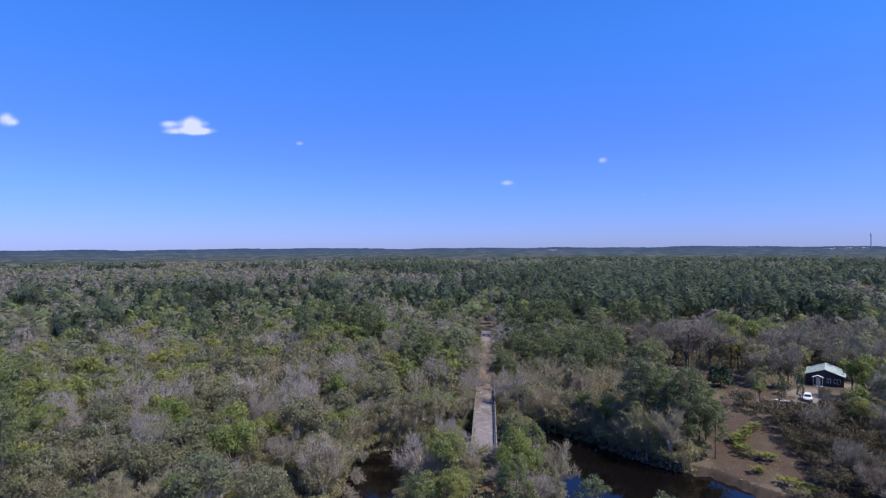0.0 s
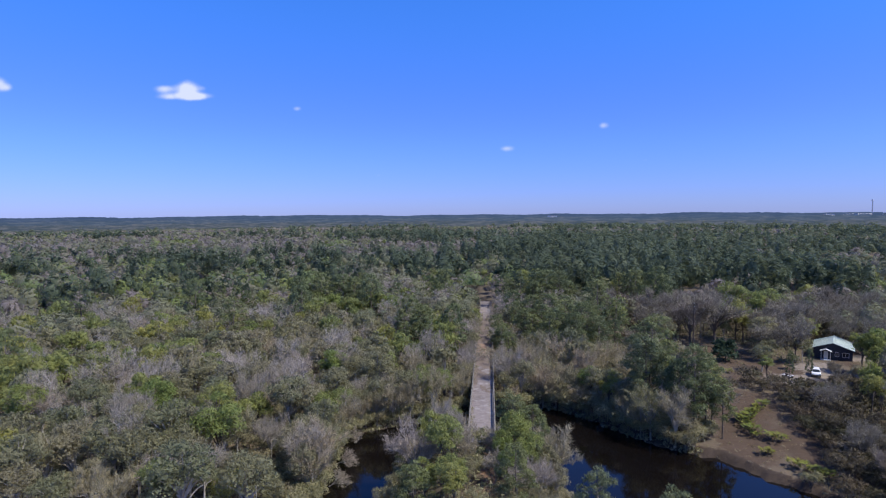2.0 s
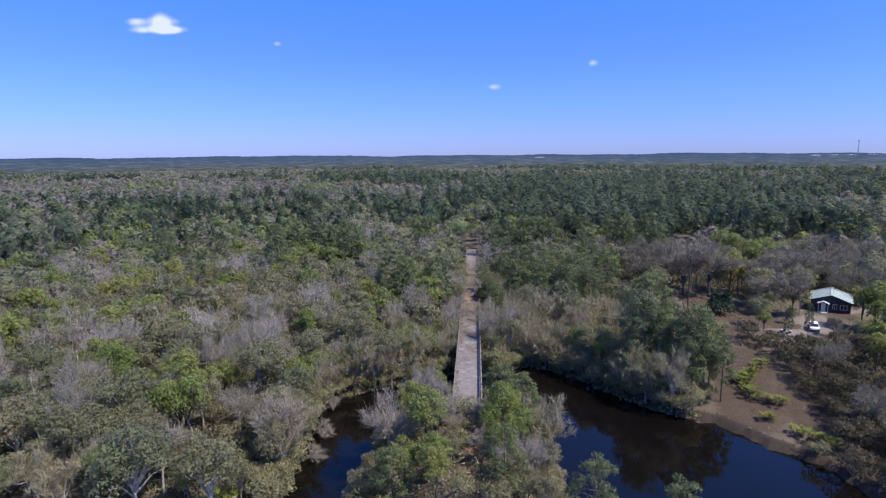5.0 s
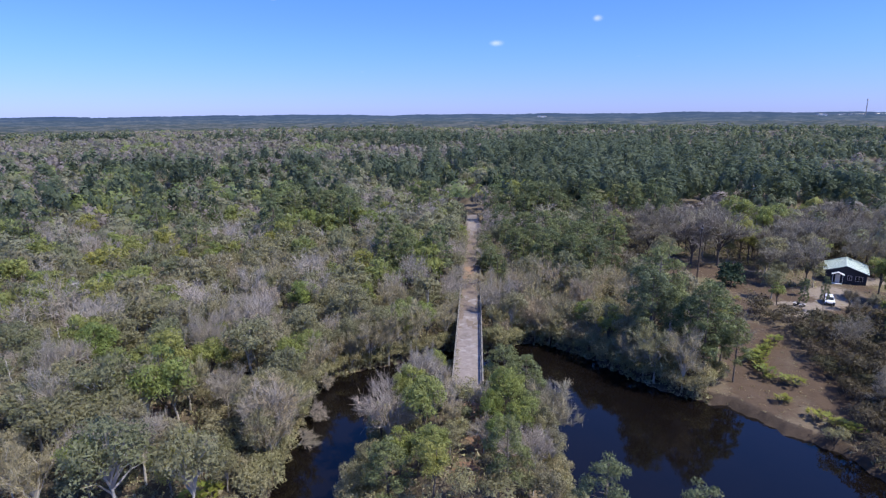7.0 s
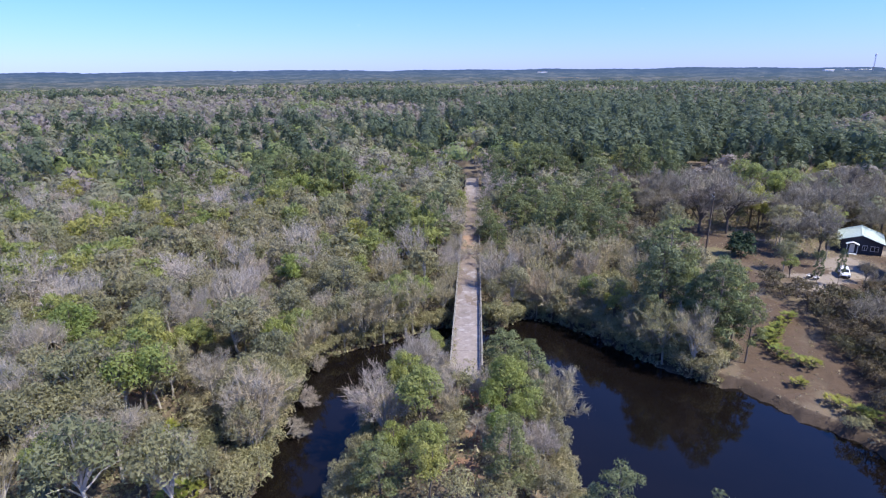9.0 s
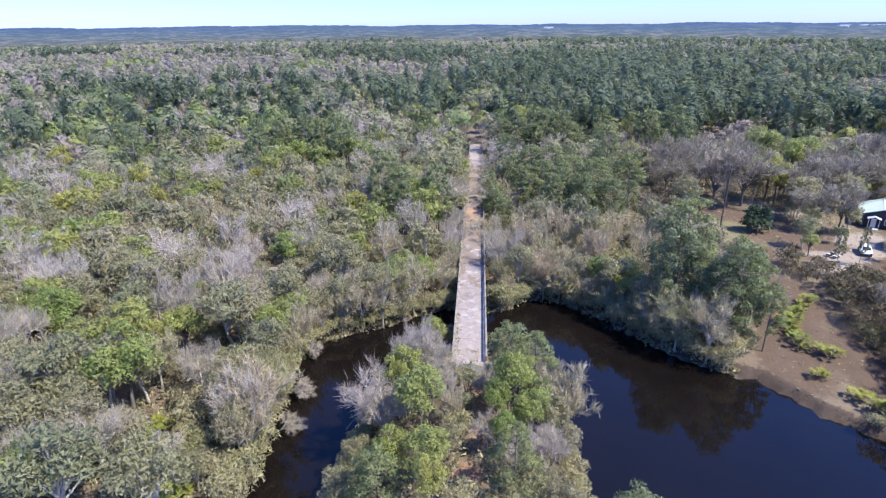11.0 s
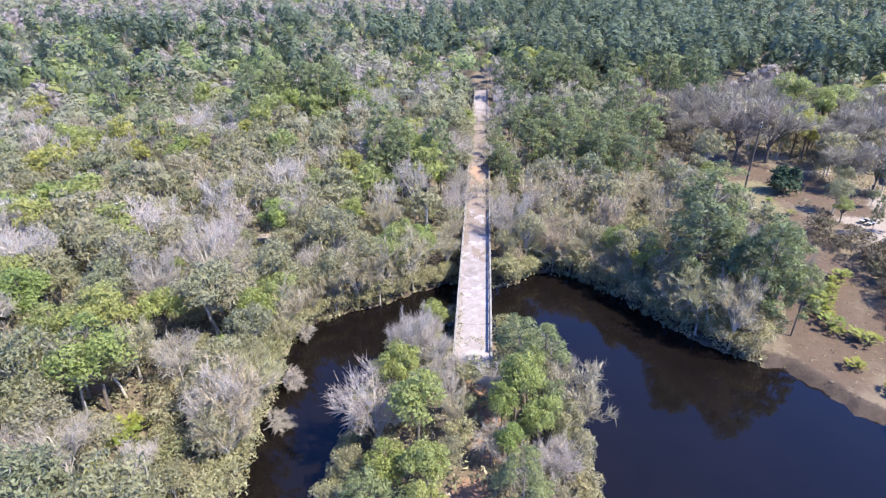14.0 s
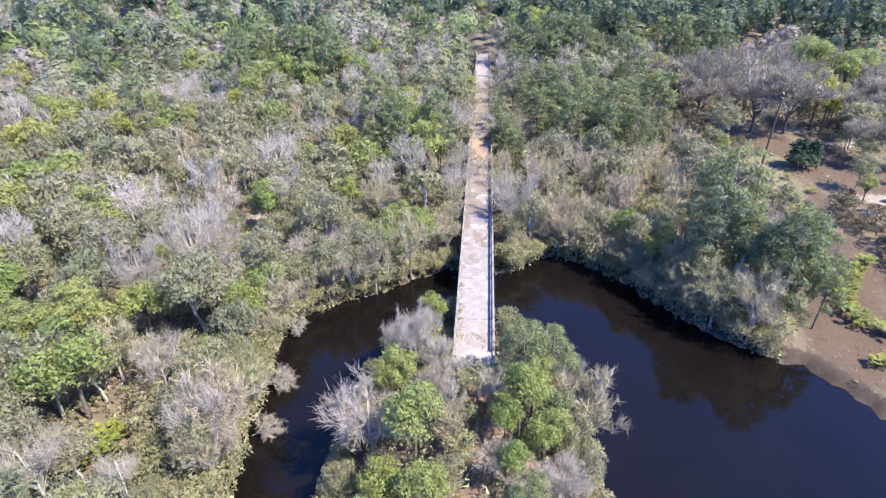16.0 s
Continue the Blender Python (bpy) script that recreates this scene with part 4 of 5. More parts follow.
for x, y in [(56, 37), (57, 34), (57.5, 31), (58.2, 28), (58.4, 25), (57.8, 22), (57.2, 19), (56.5, 16), (56, 13), (55.5, 10), (55.2, 7), (55, 4), (55, 1), (55.3, -2), (56, -5), (56.5, -8),
             (60, 30), (60.5, 26), (60.2, 22), (59.5, 18), (59, 14), (58.5, 10), (58, 6), (58, 2), (58.3, -2), (58.6, -6), (59, -10), (60, 34), (57.5, 40), (62, 37)]:
    put("thicket_shrub", x + 3.2 + rng.uniform(-0.8, 0.8), y + rng.uniform(-0.8, 0.8), rng.uniform(0.65, 1.0), room=1.2)
for x, y in [(55.5, -6), (57.0, -3.4), (56.4, -9), (59.0, -6.5), (58.2, -11), (60.2, -1.5), (64, 20), (64, 17), (63, 13), (62, 8), (62, 3), (62.5, -2), (63, -7), (68, 20), (67.5, 14), (66.5, 8), (66, 2), (66.5, -4)]:
    u = rng.random()
    put("thicket_shrub" if u < 0.75 else "bare_oak", x + rng.uniform(-1, 1), y + rng.uniform(-1, 1), rng.uniform(0.5, 0.7) * (2.0 if u < 0.75 else 1), room=1.8)

for k in range(60):   # the thicket behind the sandbank, up to the yard
    x, y = rng.uniform(62, 80), rng.uniform(-14, 33)
    if all(math.hypot(x - q[0], y - q[1]) > 1.9 for q in TAKEN):
        put("thicket_shrub", x, y, rng.uniform(0.7, 1.15), room=1.0)

STUFF = {}
taken = np.array(TAKEN)


def scatter(r0, r1, step, near):
    """Plants the wood between two distances from the river bend; near: as things, else remembered for the joined wood."""
    half = r1 * 0.92
    spots_ = [(gx_ + rng.uniform(-0.45, 0.45) * step, gy_ + rng.uniform(-0.45, 0.45) * step)
              for gx_ in np.arange(-half, half, step) for gy_ in np.arange(-26 if near else -40, r1, step)]
    if near:   # the nearest trees become things of their own first
        spots_.sort(key=lambda p: math.hypot(p[0], p[1] + 55))
    for x, y in spots_:
        yy = y + 75
        r = math.hypot(x, yy)
        if not r0 <= r < r1 or abs(x) > 0.95 * yy + (22 if x < 0 else 14):
            continue
        if r < 330:
            if open_ground(x, y):
                continue
            if y < 40 and abs(x) < 70 and shore(x, y)[0] < 1.3:
                continue
            if -16 < x < (14 if y > -14 else 30) and y < 14:
                continue
            if near and (np.hypot(taken[:, 0] - x, taken[:, 1] - y) < taken[:, 2] + 0.9).any():
                continue
        name = chance(x, y, rng)
        s = rng.uniform(*SIZES[name])
        if 214 < r < 1000 and rng.random() < 0.3:   # taller trees stand out of the wood
            s *= rng.uniform(1.15, 1.4)
        if near and KINDS[name]["made"] < LIMIT[name]:
            plant(name, x, y, s, wide=rng.uniform(0.78, 1.08))
        else:
            STUFF.setdefault("far_pine" if name == "pine_tree" and (step > 8 or (y > 150 and x > 10 - 0.1 * (y - 150))) else name, []).append((x, y, s, step))


scatter(40, 214, 4.9, True)


def fill_gaps():
    """Young trees and shrubs wherever the nearer crowns leave the ground open."""
    spots_ = [(x, y) for x in np.arange(-78, 78, 2.1) for y in np.arange(-26, 62, 2.1)]
    spots_.sort(key=lambda p: math.hypot(p[0], p[1] + 30))
    for gx_, gy_ in spots_:
        x, y = gx_ + rng.uniform(-0.7, 0.7), gy_ + rng.uniform(-0.7, 0.7)
        if abs(x) > 0.95 * (y + 75) + 10 or open_ground(x, y) or (abs(x) < 70 and y < 40 and shore(x, y)[0] < 0.5):
            continue
        C = np.array(CROWNS)
        if (np.hypot(C[:, 0] - x, C[:, 1] - y) < 0.72 * C[:, 2] + 0.7).any():
            continue
        name = "thicket_shrub" if x > 52 else "sapling" if rng.random() < 0.62 else "willow_shrub"
        if KINDS[name]["made"] < 298:
            plant(name, x, y, rng.uniform(0.55, 0.95), wide=rng.uniform(0.9, 1.2))


fill_gaps()
scatter(214, 420, 6.6, False)
scatter(420, 1000, 9.0, False)
scatter(1000, 1300, 12.0, False)

# ---- undergrowth and grass ----
def tufts(name, material, label, rows, count, size, tall, category, thin=0.9, level=None):
    R = np.array(rows)
    B = np.repeat(R, count, 0)
    n = len(B)
    d = rot_about(n, rng)
    d[:, 2] = np.abs(d[:, 2])
    z = np.repeat(height(R[:, 0], R[:, 1]), count) if level is None else np.full(n, level)
    c = np.stack([B[:, 0] + d[:, 0] * B[:, 2] * 0.9, B[:, 1] + d[:, 1] * B[:, 2] * 0.9, z + tall * B[:, 2] * (0.15 + d[:, 2] * rng.uniform(0.4, 1.0, n))], 1)
    me = tris_mesh(name, sprays(c, d, size, rng, 0.3, thin), material, np.repeat(rng.random(len(R)), count))
    return tagged(new(name, me), label, category, kind="stuff")


low = {0: [], 1: [], 2: [], 3: []}
for ux in np.arange(-150, 150, 1.75):
    for uy in np.arange(-26, 105 if ux < 34 else 160, 1.75):
        x, y = ux + rng.uniform(-0.8, 0.8), uy + rng.uniform(-0.8, 0.8)
        if abs(x) > 0.95 * (y + 75) + (22 if x < 0 else 14) or math.hypot(x, y + 75) > (160 if x < 34 else 245):
            continue
        if abs(x) < 70 and y < 40 and shore(x, y)[0] < 0.25:
            continue
        if abs(x) < 2.7 and -2 < y < 146:
            if y < 26:
                continue
        if open_ground(x, y) and abs(x) > 3.9:
            for _ in range(1):
                low[3].append((x + rng.uniform(-0.7, 0.7), y + rng.uniform(-0.7, 0.7), rng.uniform(0.25, 0.55)))
            continue
        low[int(rng.integers(0, 3))].append((x, y, rng.uniform(0.6, 1.3)))
for bank in (FAR_BANK, NEAR_BANK):
    for a, b in zip(bank[1:-1], bank[2:]):
        n = max(1, round(math.hypot(b[0] - a[0], b[1] - a[1]) / 0.45))
        for k in range(n):
            x, y = a[0] + (b[0] - a[0]) * k / n + rng.uniform(-0.6, 0.6), a[1] + (b[1] - a[1]) * k / n + rng.uniform(-0.6, 0.6)
            if x < 38 and y > -26 and not (abs(x) < 3 and y < 13):
                low[int(rng.integers(0, 3))].append((x, y, rng.uniform(0.5, 0.95)))
tufts("undergrowth_willow", M_WILLOW, "grey-green undergrowth filling the wood", low[0], 20, 0.30, 1.7, "undergrowth")
tufts("undergrowth_tan", M_BUD, "tan twiggy undergrowth filling the wood", low[1], 20, 0.28, 1.7, "undergrowth", 0.5)
tufts("undergrowth_olive", M_OLIVE, "olive green undergrowth filling the wood", low[2], 20, 0.30, 1.8, "undergrowth")
tufts("dry_grass", M_BUD, "dry tan grass tufts on open ground", low[3], 9, 0.16, 0.5, "grass", 0.35)

weeds = [(-2.05 + abs(rng.normal(0, 0.35)), y, rng.uniform(0.2, 0.45)) for y in rng.uniform(0.5, 13, 46)] + [(rng.uniform(-2, 2), rng.uniform(0.2, 2.5), rng.uniform(0.2, 0.4)) for k in range(26)]
weeds += [(side_ * (2.1 - abs(rng.normal(0, 0.3))), y, rng.uniform(0.2, 0.5)) for y in rng.uniform(30, 115, 120) for side_ in (-1, 1)]
tufts("deck_weeds", M_WILLOW, "thin green weeds growing on the bridge deck", weeds, 9, 0.14, 0.7, "weeds", 0.5, 0.0)

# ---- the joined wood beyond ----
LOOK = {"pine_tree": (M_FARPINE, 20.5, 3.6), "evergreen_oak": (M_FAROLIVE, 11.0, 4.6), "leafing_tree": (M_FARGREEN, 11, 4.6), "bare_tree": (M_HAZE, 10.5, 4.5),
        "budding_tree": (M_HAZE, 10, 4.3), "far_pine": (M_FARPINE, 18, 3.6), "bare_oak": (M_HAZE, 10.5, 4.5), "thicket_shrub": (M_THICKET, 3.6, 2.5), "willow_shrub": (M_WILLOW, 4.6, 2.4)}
for name, rows in STUFF.items():
    leaf, h, r = LOOK[name]
    R = np.array(rows)
    ground_z = height(R[:, 0], R[:, 1])
    tris, tints = [], []
    for step, count, size in ((4.9, 340, 0.80), (6.6, 165, 1.5), (9.0, 44, 2.6), (12.0, 20, 4.2)):
        pick = R[:, 3] == step
        n = int(pick.sum())
        if not n:
            continue
        B, z0 = np.repeat(R[pick], count, 0), np.repeat(ground_z[pick], count)
        d = rot_about(n * count, rng)
        d[:, 2] = np.abs(d[:, 2]) * 1.1 - 0.3
        wide = np.maximum(r * 0.92, step * 0.5) * B[:, 2]
        tall = h * B[:, 2]
        deep = tall * (0.34 if "pine" not in name else 0.38)
        if step < 10:   # a few lobes to each crown
            lobes = 6 if step < 8 else 3
            seat = rng.integers(0, lobes, n * count)
            turn = np.repeat(rng.uniform(0, 6.28, n), count) + seat * 2.4
            off = np.where(seat == 0, 0.0, 0.55) * wide
            lift = np.where(seat == 0, 0.0, -0.35 - 0.22 * (seat % 3)) * deep
            part_r = 0.58
        else:
            turn, off, lift, part_r = np.zeros(n * count), np.zeros(n * count), np.zeros(n * count), 1.0
        q = rng.uniform(0.5, 1.05, n * count) ** 0.6
        taper = 1 - 0.45 * np.clip(d[:, 2], 0, 1) if "pine" in name else 1.0
        c = np.stack([B[:, 0] + np.cos(turn) * off + d[:, 0] * wide * q * taper * part_r, B[:, 1] + np.sin(turn) * off + d[:, 1] * wide * q * taper * part_r,
                      z0 + tall - deep * part_r + lift + d[:, 2] * deep * q * part_r], 1)
        up = d * part_r + np.stack([np.cos(turn) * off, np.sin(turn) * off, lift + 0.5 * deep], 1) / wide[:, None]
        up /= np.linalg.norm(up, axis=1, keepdims=True)
        tris.append(sprays(c, up, size * 0.62, rng, 0.85, 0.85, 0.92))
        tints.append(np.repeat(rng.random(n), count))
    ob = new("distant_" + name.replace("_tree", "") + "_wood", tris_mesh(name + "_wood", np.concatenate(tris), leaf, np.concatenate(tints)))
    tagged(ob, (KINDS[name]["label"].split(" with ")[0] if name in KINDS else "dark pine tinted blue-green for haze") + " repeated as a wide distant wood", "woods", kind="stuff")

# wooded ridge backdrops out to the horizon, their blue haze painted as glow
def ridge(dist, top, near_col, pale_col):
    rg = np.random.default_rng(int(dist))
    n = 1400
    a = np.linspace(radians(-52), radians(52), n)
    swell = sum(rg.uniform(0.5, 1.0) * np.sin(a * f + rg.uniform(0, 6.28)) for f in (9, 17, 31, 58)) * dist * 0.00055
    crest = top + swell + np.repeat(rg.normal(0, 1.0, n // 4), 4) * 0.9 + rg.normal(0, 0.5, n)
    x, y = np.sin(a) * dist, np.cos(a) * dist - 75
    V_ = np.concatenate([np.stack([x, y, np.full(n, top - 60.0)], 1), np.stack([x, y + dist * 0.004, crest], 1)])
    F_ = [(k, k + 1, n + k + 1, n + k) for k in range(n - 1)]
    m = bpy.data.materials.new("glowing painted haze")
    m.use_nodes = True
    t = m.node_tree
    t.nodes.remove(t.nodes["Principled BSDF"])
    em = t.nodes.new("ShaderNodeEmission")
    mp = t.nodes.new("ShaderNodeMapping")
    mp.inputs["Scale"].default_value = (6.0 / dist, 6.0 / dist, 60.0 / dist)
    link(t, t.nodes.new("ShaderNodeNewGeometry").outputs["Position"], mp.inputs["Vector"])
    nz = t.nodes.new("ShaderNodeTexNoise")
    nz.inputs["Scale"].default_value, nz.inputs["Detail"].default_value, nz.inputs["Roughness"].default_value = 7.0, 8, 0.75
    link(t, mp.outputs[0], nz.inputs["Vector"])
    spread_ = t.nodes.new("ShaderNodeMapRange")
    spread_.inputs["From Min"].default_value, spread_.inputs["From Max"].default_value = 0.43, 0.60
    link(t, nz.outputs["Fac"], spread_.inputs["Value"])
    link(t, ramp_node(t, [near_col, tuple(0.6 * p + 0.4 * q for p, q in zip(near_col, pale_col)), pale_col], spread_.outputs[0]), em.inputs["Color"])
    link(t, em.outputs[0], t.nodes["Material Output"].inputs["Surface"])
    tagged(new("backdrop", mesh_of("backdrop", V_, F_, m)), "wooded ridge backdrop far off below the sky, blue haze painted on", "woods", kind="structure")


# farther strips emit a bluer colour: the air's haze is painted in
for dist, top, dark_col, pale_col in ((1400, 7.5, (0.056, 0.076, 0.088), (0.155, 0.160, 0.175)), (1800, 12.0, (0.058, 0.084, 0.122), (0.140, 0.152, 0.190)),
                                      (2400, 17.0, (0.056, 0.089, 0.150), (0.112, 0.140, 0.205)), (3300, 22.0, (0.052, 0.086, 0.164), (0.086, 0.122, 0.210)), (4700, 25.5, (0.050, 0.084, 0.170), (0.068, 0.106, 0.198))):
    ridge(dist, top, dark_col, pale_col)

# bare trunks showing in the nearer part of the joined wood
trunk_rows = [q for n_ in ("pine_tree", "bare_tree") for q in STUFF.get(n_, []) if q[3] <= 6.6]
V, Fc = [], []
for x, y, s, step in trunk_rows:
    z = float(height(x, y)[0])
    v, f = tube([(x, y, z - 0.3), (x + rng.uniform(-0.3, 0.3), y, z + 10.5 * s)], [0.17, 0.06], 3)
    o = len(V)
    V += v
    Fc += [tuple(i + o for i in q) for q in f[:-1]]
tagged(new("distant_trunks", mesh_of("distant_trunks", V, Fc, M_BARK)), "grey-brown trunks standing in the distant wood", "woods", kind="stuff")


# ---- the old bridge ----
def make_bridge():
    bridge = tagged(new("bridge"), "abandoned concrete bridge with cracked deck and low railings", "bridge")
    END, BAY, HALF = 144.5, 8.7, 2.40
    rb = random.Random(5)
    nb = int((END + 3.5) / BAY)
    slab = block((-HALF, 0.02, -0.35), (HALF, BAY - 0.02, 0.0), 0.02)
    slab_me = bpy.data.meshes.new("deck_slab")
    slab.to_mesh(slab_me)
    slab_me.materials.append(M_CONC)
    beam_me = bpy.data.meshes.new("beam")
    bb = block((-0.18, 0.0, -0.95), (0.18, BAY, -0.352), 0.02)
    bb.to_mesh(beam_me)
    beam_me.materials.append(M_CONC)
    post_me = bpy.data.meshes.new("post")
    pb = block((-0.13, -0.14, 0), (0.13, 0.14, 0.72), 0.02)
    pb.to_mesh(post_me)
    post_me.materials.append(M_RAIL)
    rail_me = bpy.data.meshes.new("rail")
    rbm = block((-0.10, 0.03, 0.42), (0.10, BAY / 3 - 0.03, 0.66), 0.02)
    rbm.to_mesh(rail_me)
    rail_me.materials.append(M_RAIL)
    curb_me = bpy.data.meshes.new("curb")
    cb = block((-0.14, 0.02, 0.002), (0.14, BAY - 0.02, 0.20), 0.02)
    cb.to_mesh(curb_me)
    curb_me.materials.append(M_RAIL)
    START = -3.5
    for k in range(nb + 1):
        y = START + k * BAY
        if y > END - 1:
            break
        attach("deck_slab", slab_me, bridge).matrix_basis = pose(0, y, rb.uniform(-0.012, 0.0), 0, rb.uniform(-0.1, 0.1), 0)
        for x in (-1.7, 0, 1.7):
            attach("beam", beam_me, bridge).matrix_basis = pose(x, y, 0)
        for s in (-1, 1):
            attach("curb", curb_me, bridge).matrix_basis = pose(s * (HALF - 0.16), y, 0)
            for j in range(3):
                attach("post", post_me, bridge).matrix_basis = pose(s * (HALF - 0.16), y + j * BAY / 3, 0.19, rb.uniform(-1.5, 1.5), rb.uniform(-1.5, 1.5), 0)
                if s < 0 or not (k == 0 and j == 0):
                    attach("rail", rail_me, bridge).matrix_basis = pose(s * (HALF - 0.16), y + j * BAY / 3 + 0.12, 0.19, rb.uniform(-0.4, 0.4), 0, rb.uniform(-0.3, 0.3))
        if k:
            low = float(min(height(-1.6, y)[0], height(1.6, y)[0])) - 0.6
            part("pier_cap", block((-2.3, y - 0.35, -1.5), (2.3, y + 0.35, -0.952), 0.04), M_CONC, bridge)
            for x in (-1.6, 1.6):
                part("pier_column", cyl((x, y, low), (x, y, -1.48), 0.28, 0.28, 10), M_CONC, bridge)
    part("abutment", block((-2.6, -4.4, -3.2), (2.6, -3.52, -0.36), 0.05), M_CONC, bridge)
    part("abutment", block((-2.6, END + 1.2, -3.2), (2.6, END + 2.1, -0.36), 0.05), M_CONC, bridge)
    return bridge


make_bridge()


def sheet(name, x0, x1, y0, y1, step, keep, z, material, label, lift=0.07):
    """A thin uneven layer on the deck or ground with a ragged edge."""
    V, Fc, at = [], [], {}

    def vert(i, j):
        if (i, j) not in at:
            x, y = x0 + i * step, y0 + j * step
            b = noise.noise((x * 0.9, y * 0.5, 3.0))
            at[i, j] = len(V)
            V.append((x + 0.1 * b, y + 0.15 * b, z + max(0.006, lift * (0.45 + 0.8 * b))))
        return at[i, j]
    for i in range(round((x1 - x0) / step)):
        for j in range(round((y1 - y0) / step)):
            if keep(x0 + (i + 0.5) * step, y0 + (j + 0.5) * step):
                Fc.append((vert(i, j), vert(i + 1, j), vert(i + 1, j + 1), vert(i, j + 1)))
    ob = new(name, mesh_of(name, V, Fc, material, True))
    return tagged(ob, label, "litter", kind="stuff")


def litter_here(x, y):
    n = noise.noise((x * 0.55, y * 0.22, 0.0)) + 0.5 * noise.noise((x * 1.7, y * 0.9, 5.0))
    cover = -0.75
    if y > 18:
        cover = -0.5 + min(1.05, (y - 18) / 32)
    if y > 104:
        cover = 0.6 - (y - 104) / 7
    if y > 116:
        cover = -0.8
    cover += 0.55 * max(0, (abs(x) - 1.3)) * (1 if x < 0 else 0.5)
    return n + cover > 0


sheet("leaf_litter", -2.1, 2.1, 0.6, 143, 0.2, litter_here, 0.0, M_LITTER, "brown drifted leaves and twigs on the bridge deck")
M_SOIL = solid("orange soil", [(0.17, 0.10, 0.06), (0.24, 0.155, 0.10), (0.29, 0.20, 0.145)], 0.95, big=0.5, fine=3, bump=0.6)
sheet("orange_soil", -2.0, 1.4, 55, 66, 0.3, lambda x, y: noise.noise((x * 0.5, y * 0.3, 9.0)) > -0.15 - 0.25 * (60 < y < 64), 0.03, M_SOIL, "orange soil washed over the bridge deck", 0.09)

# ---- dead trees ----
def snag(g, k=1, z=1):
    h = g.uniform(8.5, 11)
    limbs = [([(0, 0, -0.4), (0.1, 0, h * 0.5), (0.25, 0.1, h)], [0.17, 0.12, 0.04])]
    for k in range(7):
        a, z = 2.4 * k, h * g.uniform(0.4, 0.95)
        limbs.append(([(0.15, 0.05, z), (math.cos(a) * 0.9, math.sin(a) * 0.9, z + 0.6)], [0.05, 0.015]))
    tri = np.array([[(0.2, 0, h - 0.3), (0.25, 0.1, h - 0.3), (0.3, 0.1, h + 0.4)]])
    return limbs, tri


kind("dead_tree", 3, snag, M_TWIG, M_PALEBARK, "pale dead tree trunk with broken stub branches", "tree", "dead trees in the wood", "crown", 6)
for x, y, sz in [(-64.6, -6.7, 1.05), (-55.6, -8.6, 0.8), (-31.0, -19.5, 0.7), (-44.5, 2.0, 0.75), (-62, 31, 1.0), (-50, 34, 0.9), (-39, 57, 1.1), (-48.5, -4.5, 0.9), (-70, 10, 0.9)]:
    plant("dead_tree", x, y, sz, tilt=RNG.uniform(-7, 7))


for x, y, sz, tl, tu in [(-24.6, -1.5, 0.42, 64, 70), (-24.0, -9.5, 0.40, 60, 95), (-25.2, 8.5, 0.36, 55, 60)]:
    plant("bare_tree", x, y, sz, turn=tu, tilt=tl)


# ---- cedar in the yard ----
def cedar(g, k=1, z=1):
    L = [(g.normal(0, 0.5), g.normal(0, 0.5), 0.8 + 0.42 * k, 1.75 * math.sin(min(1, (8 - k) / 6.5) * 1.5), 0.8) for k in range(8)]
    return [([(0, 0, -0.3), (0, 0, 4.0)], [0.16, 0.04])], lobed_crown(1500, L, 0.3, g, 0.4, 0.6)


kind("cedar", 1, cedar, M_CEDAR, M_BARK, "dense dark cedar standing alone on the grass", "tree", "cedars in the yard")
plant("cedar", 62.5, 57.5, 1.5)


# ---- utility pole ----
def make_pole(x, y, top):
    z = float(height(x, y)[0])
    pole = tagged(new("utility_pole"), "dark weathered wooden utility pole on the grass", "pole")
    pole.location = (x, y, z)
    part("shaft", cyl((0, 0, -0.5), (0.1, 0, top), 0.20, 0.13, 12), M_POLE, pole)
    part("pole_cap", cyl((0.1, 0, top), (0.1, 0, top + 0.12), 0.15, 0.04, 12), M_METAL, pole, "grey metal cap")
    part("bracket", block((0.0, -0.35, top - 0.9), (0.14, 0.35, top - 0.78), 0.02), M_METAL, pole, "grey steel bracket")
    for s_ in (-0.3, 0.3):
        part("insulator", cyl((0.07, s_, top - 0.78), (0.07, s_, top - 0.58), 0.06, 0.035, 10), M_WHITE, pole, "pale ceramic insulator")
    return pole


make_pole(53.0, 54.0, 15.6)


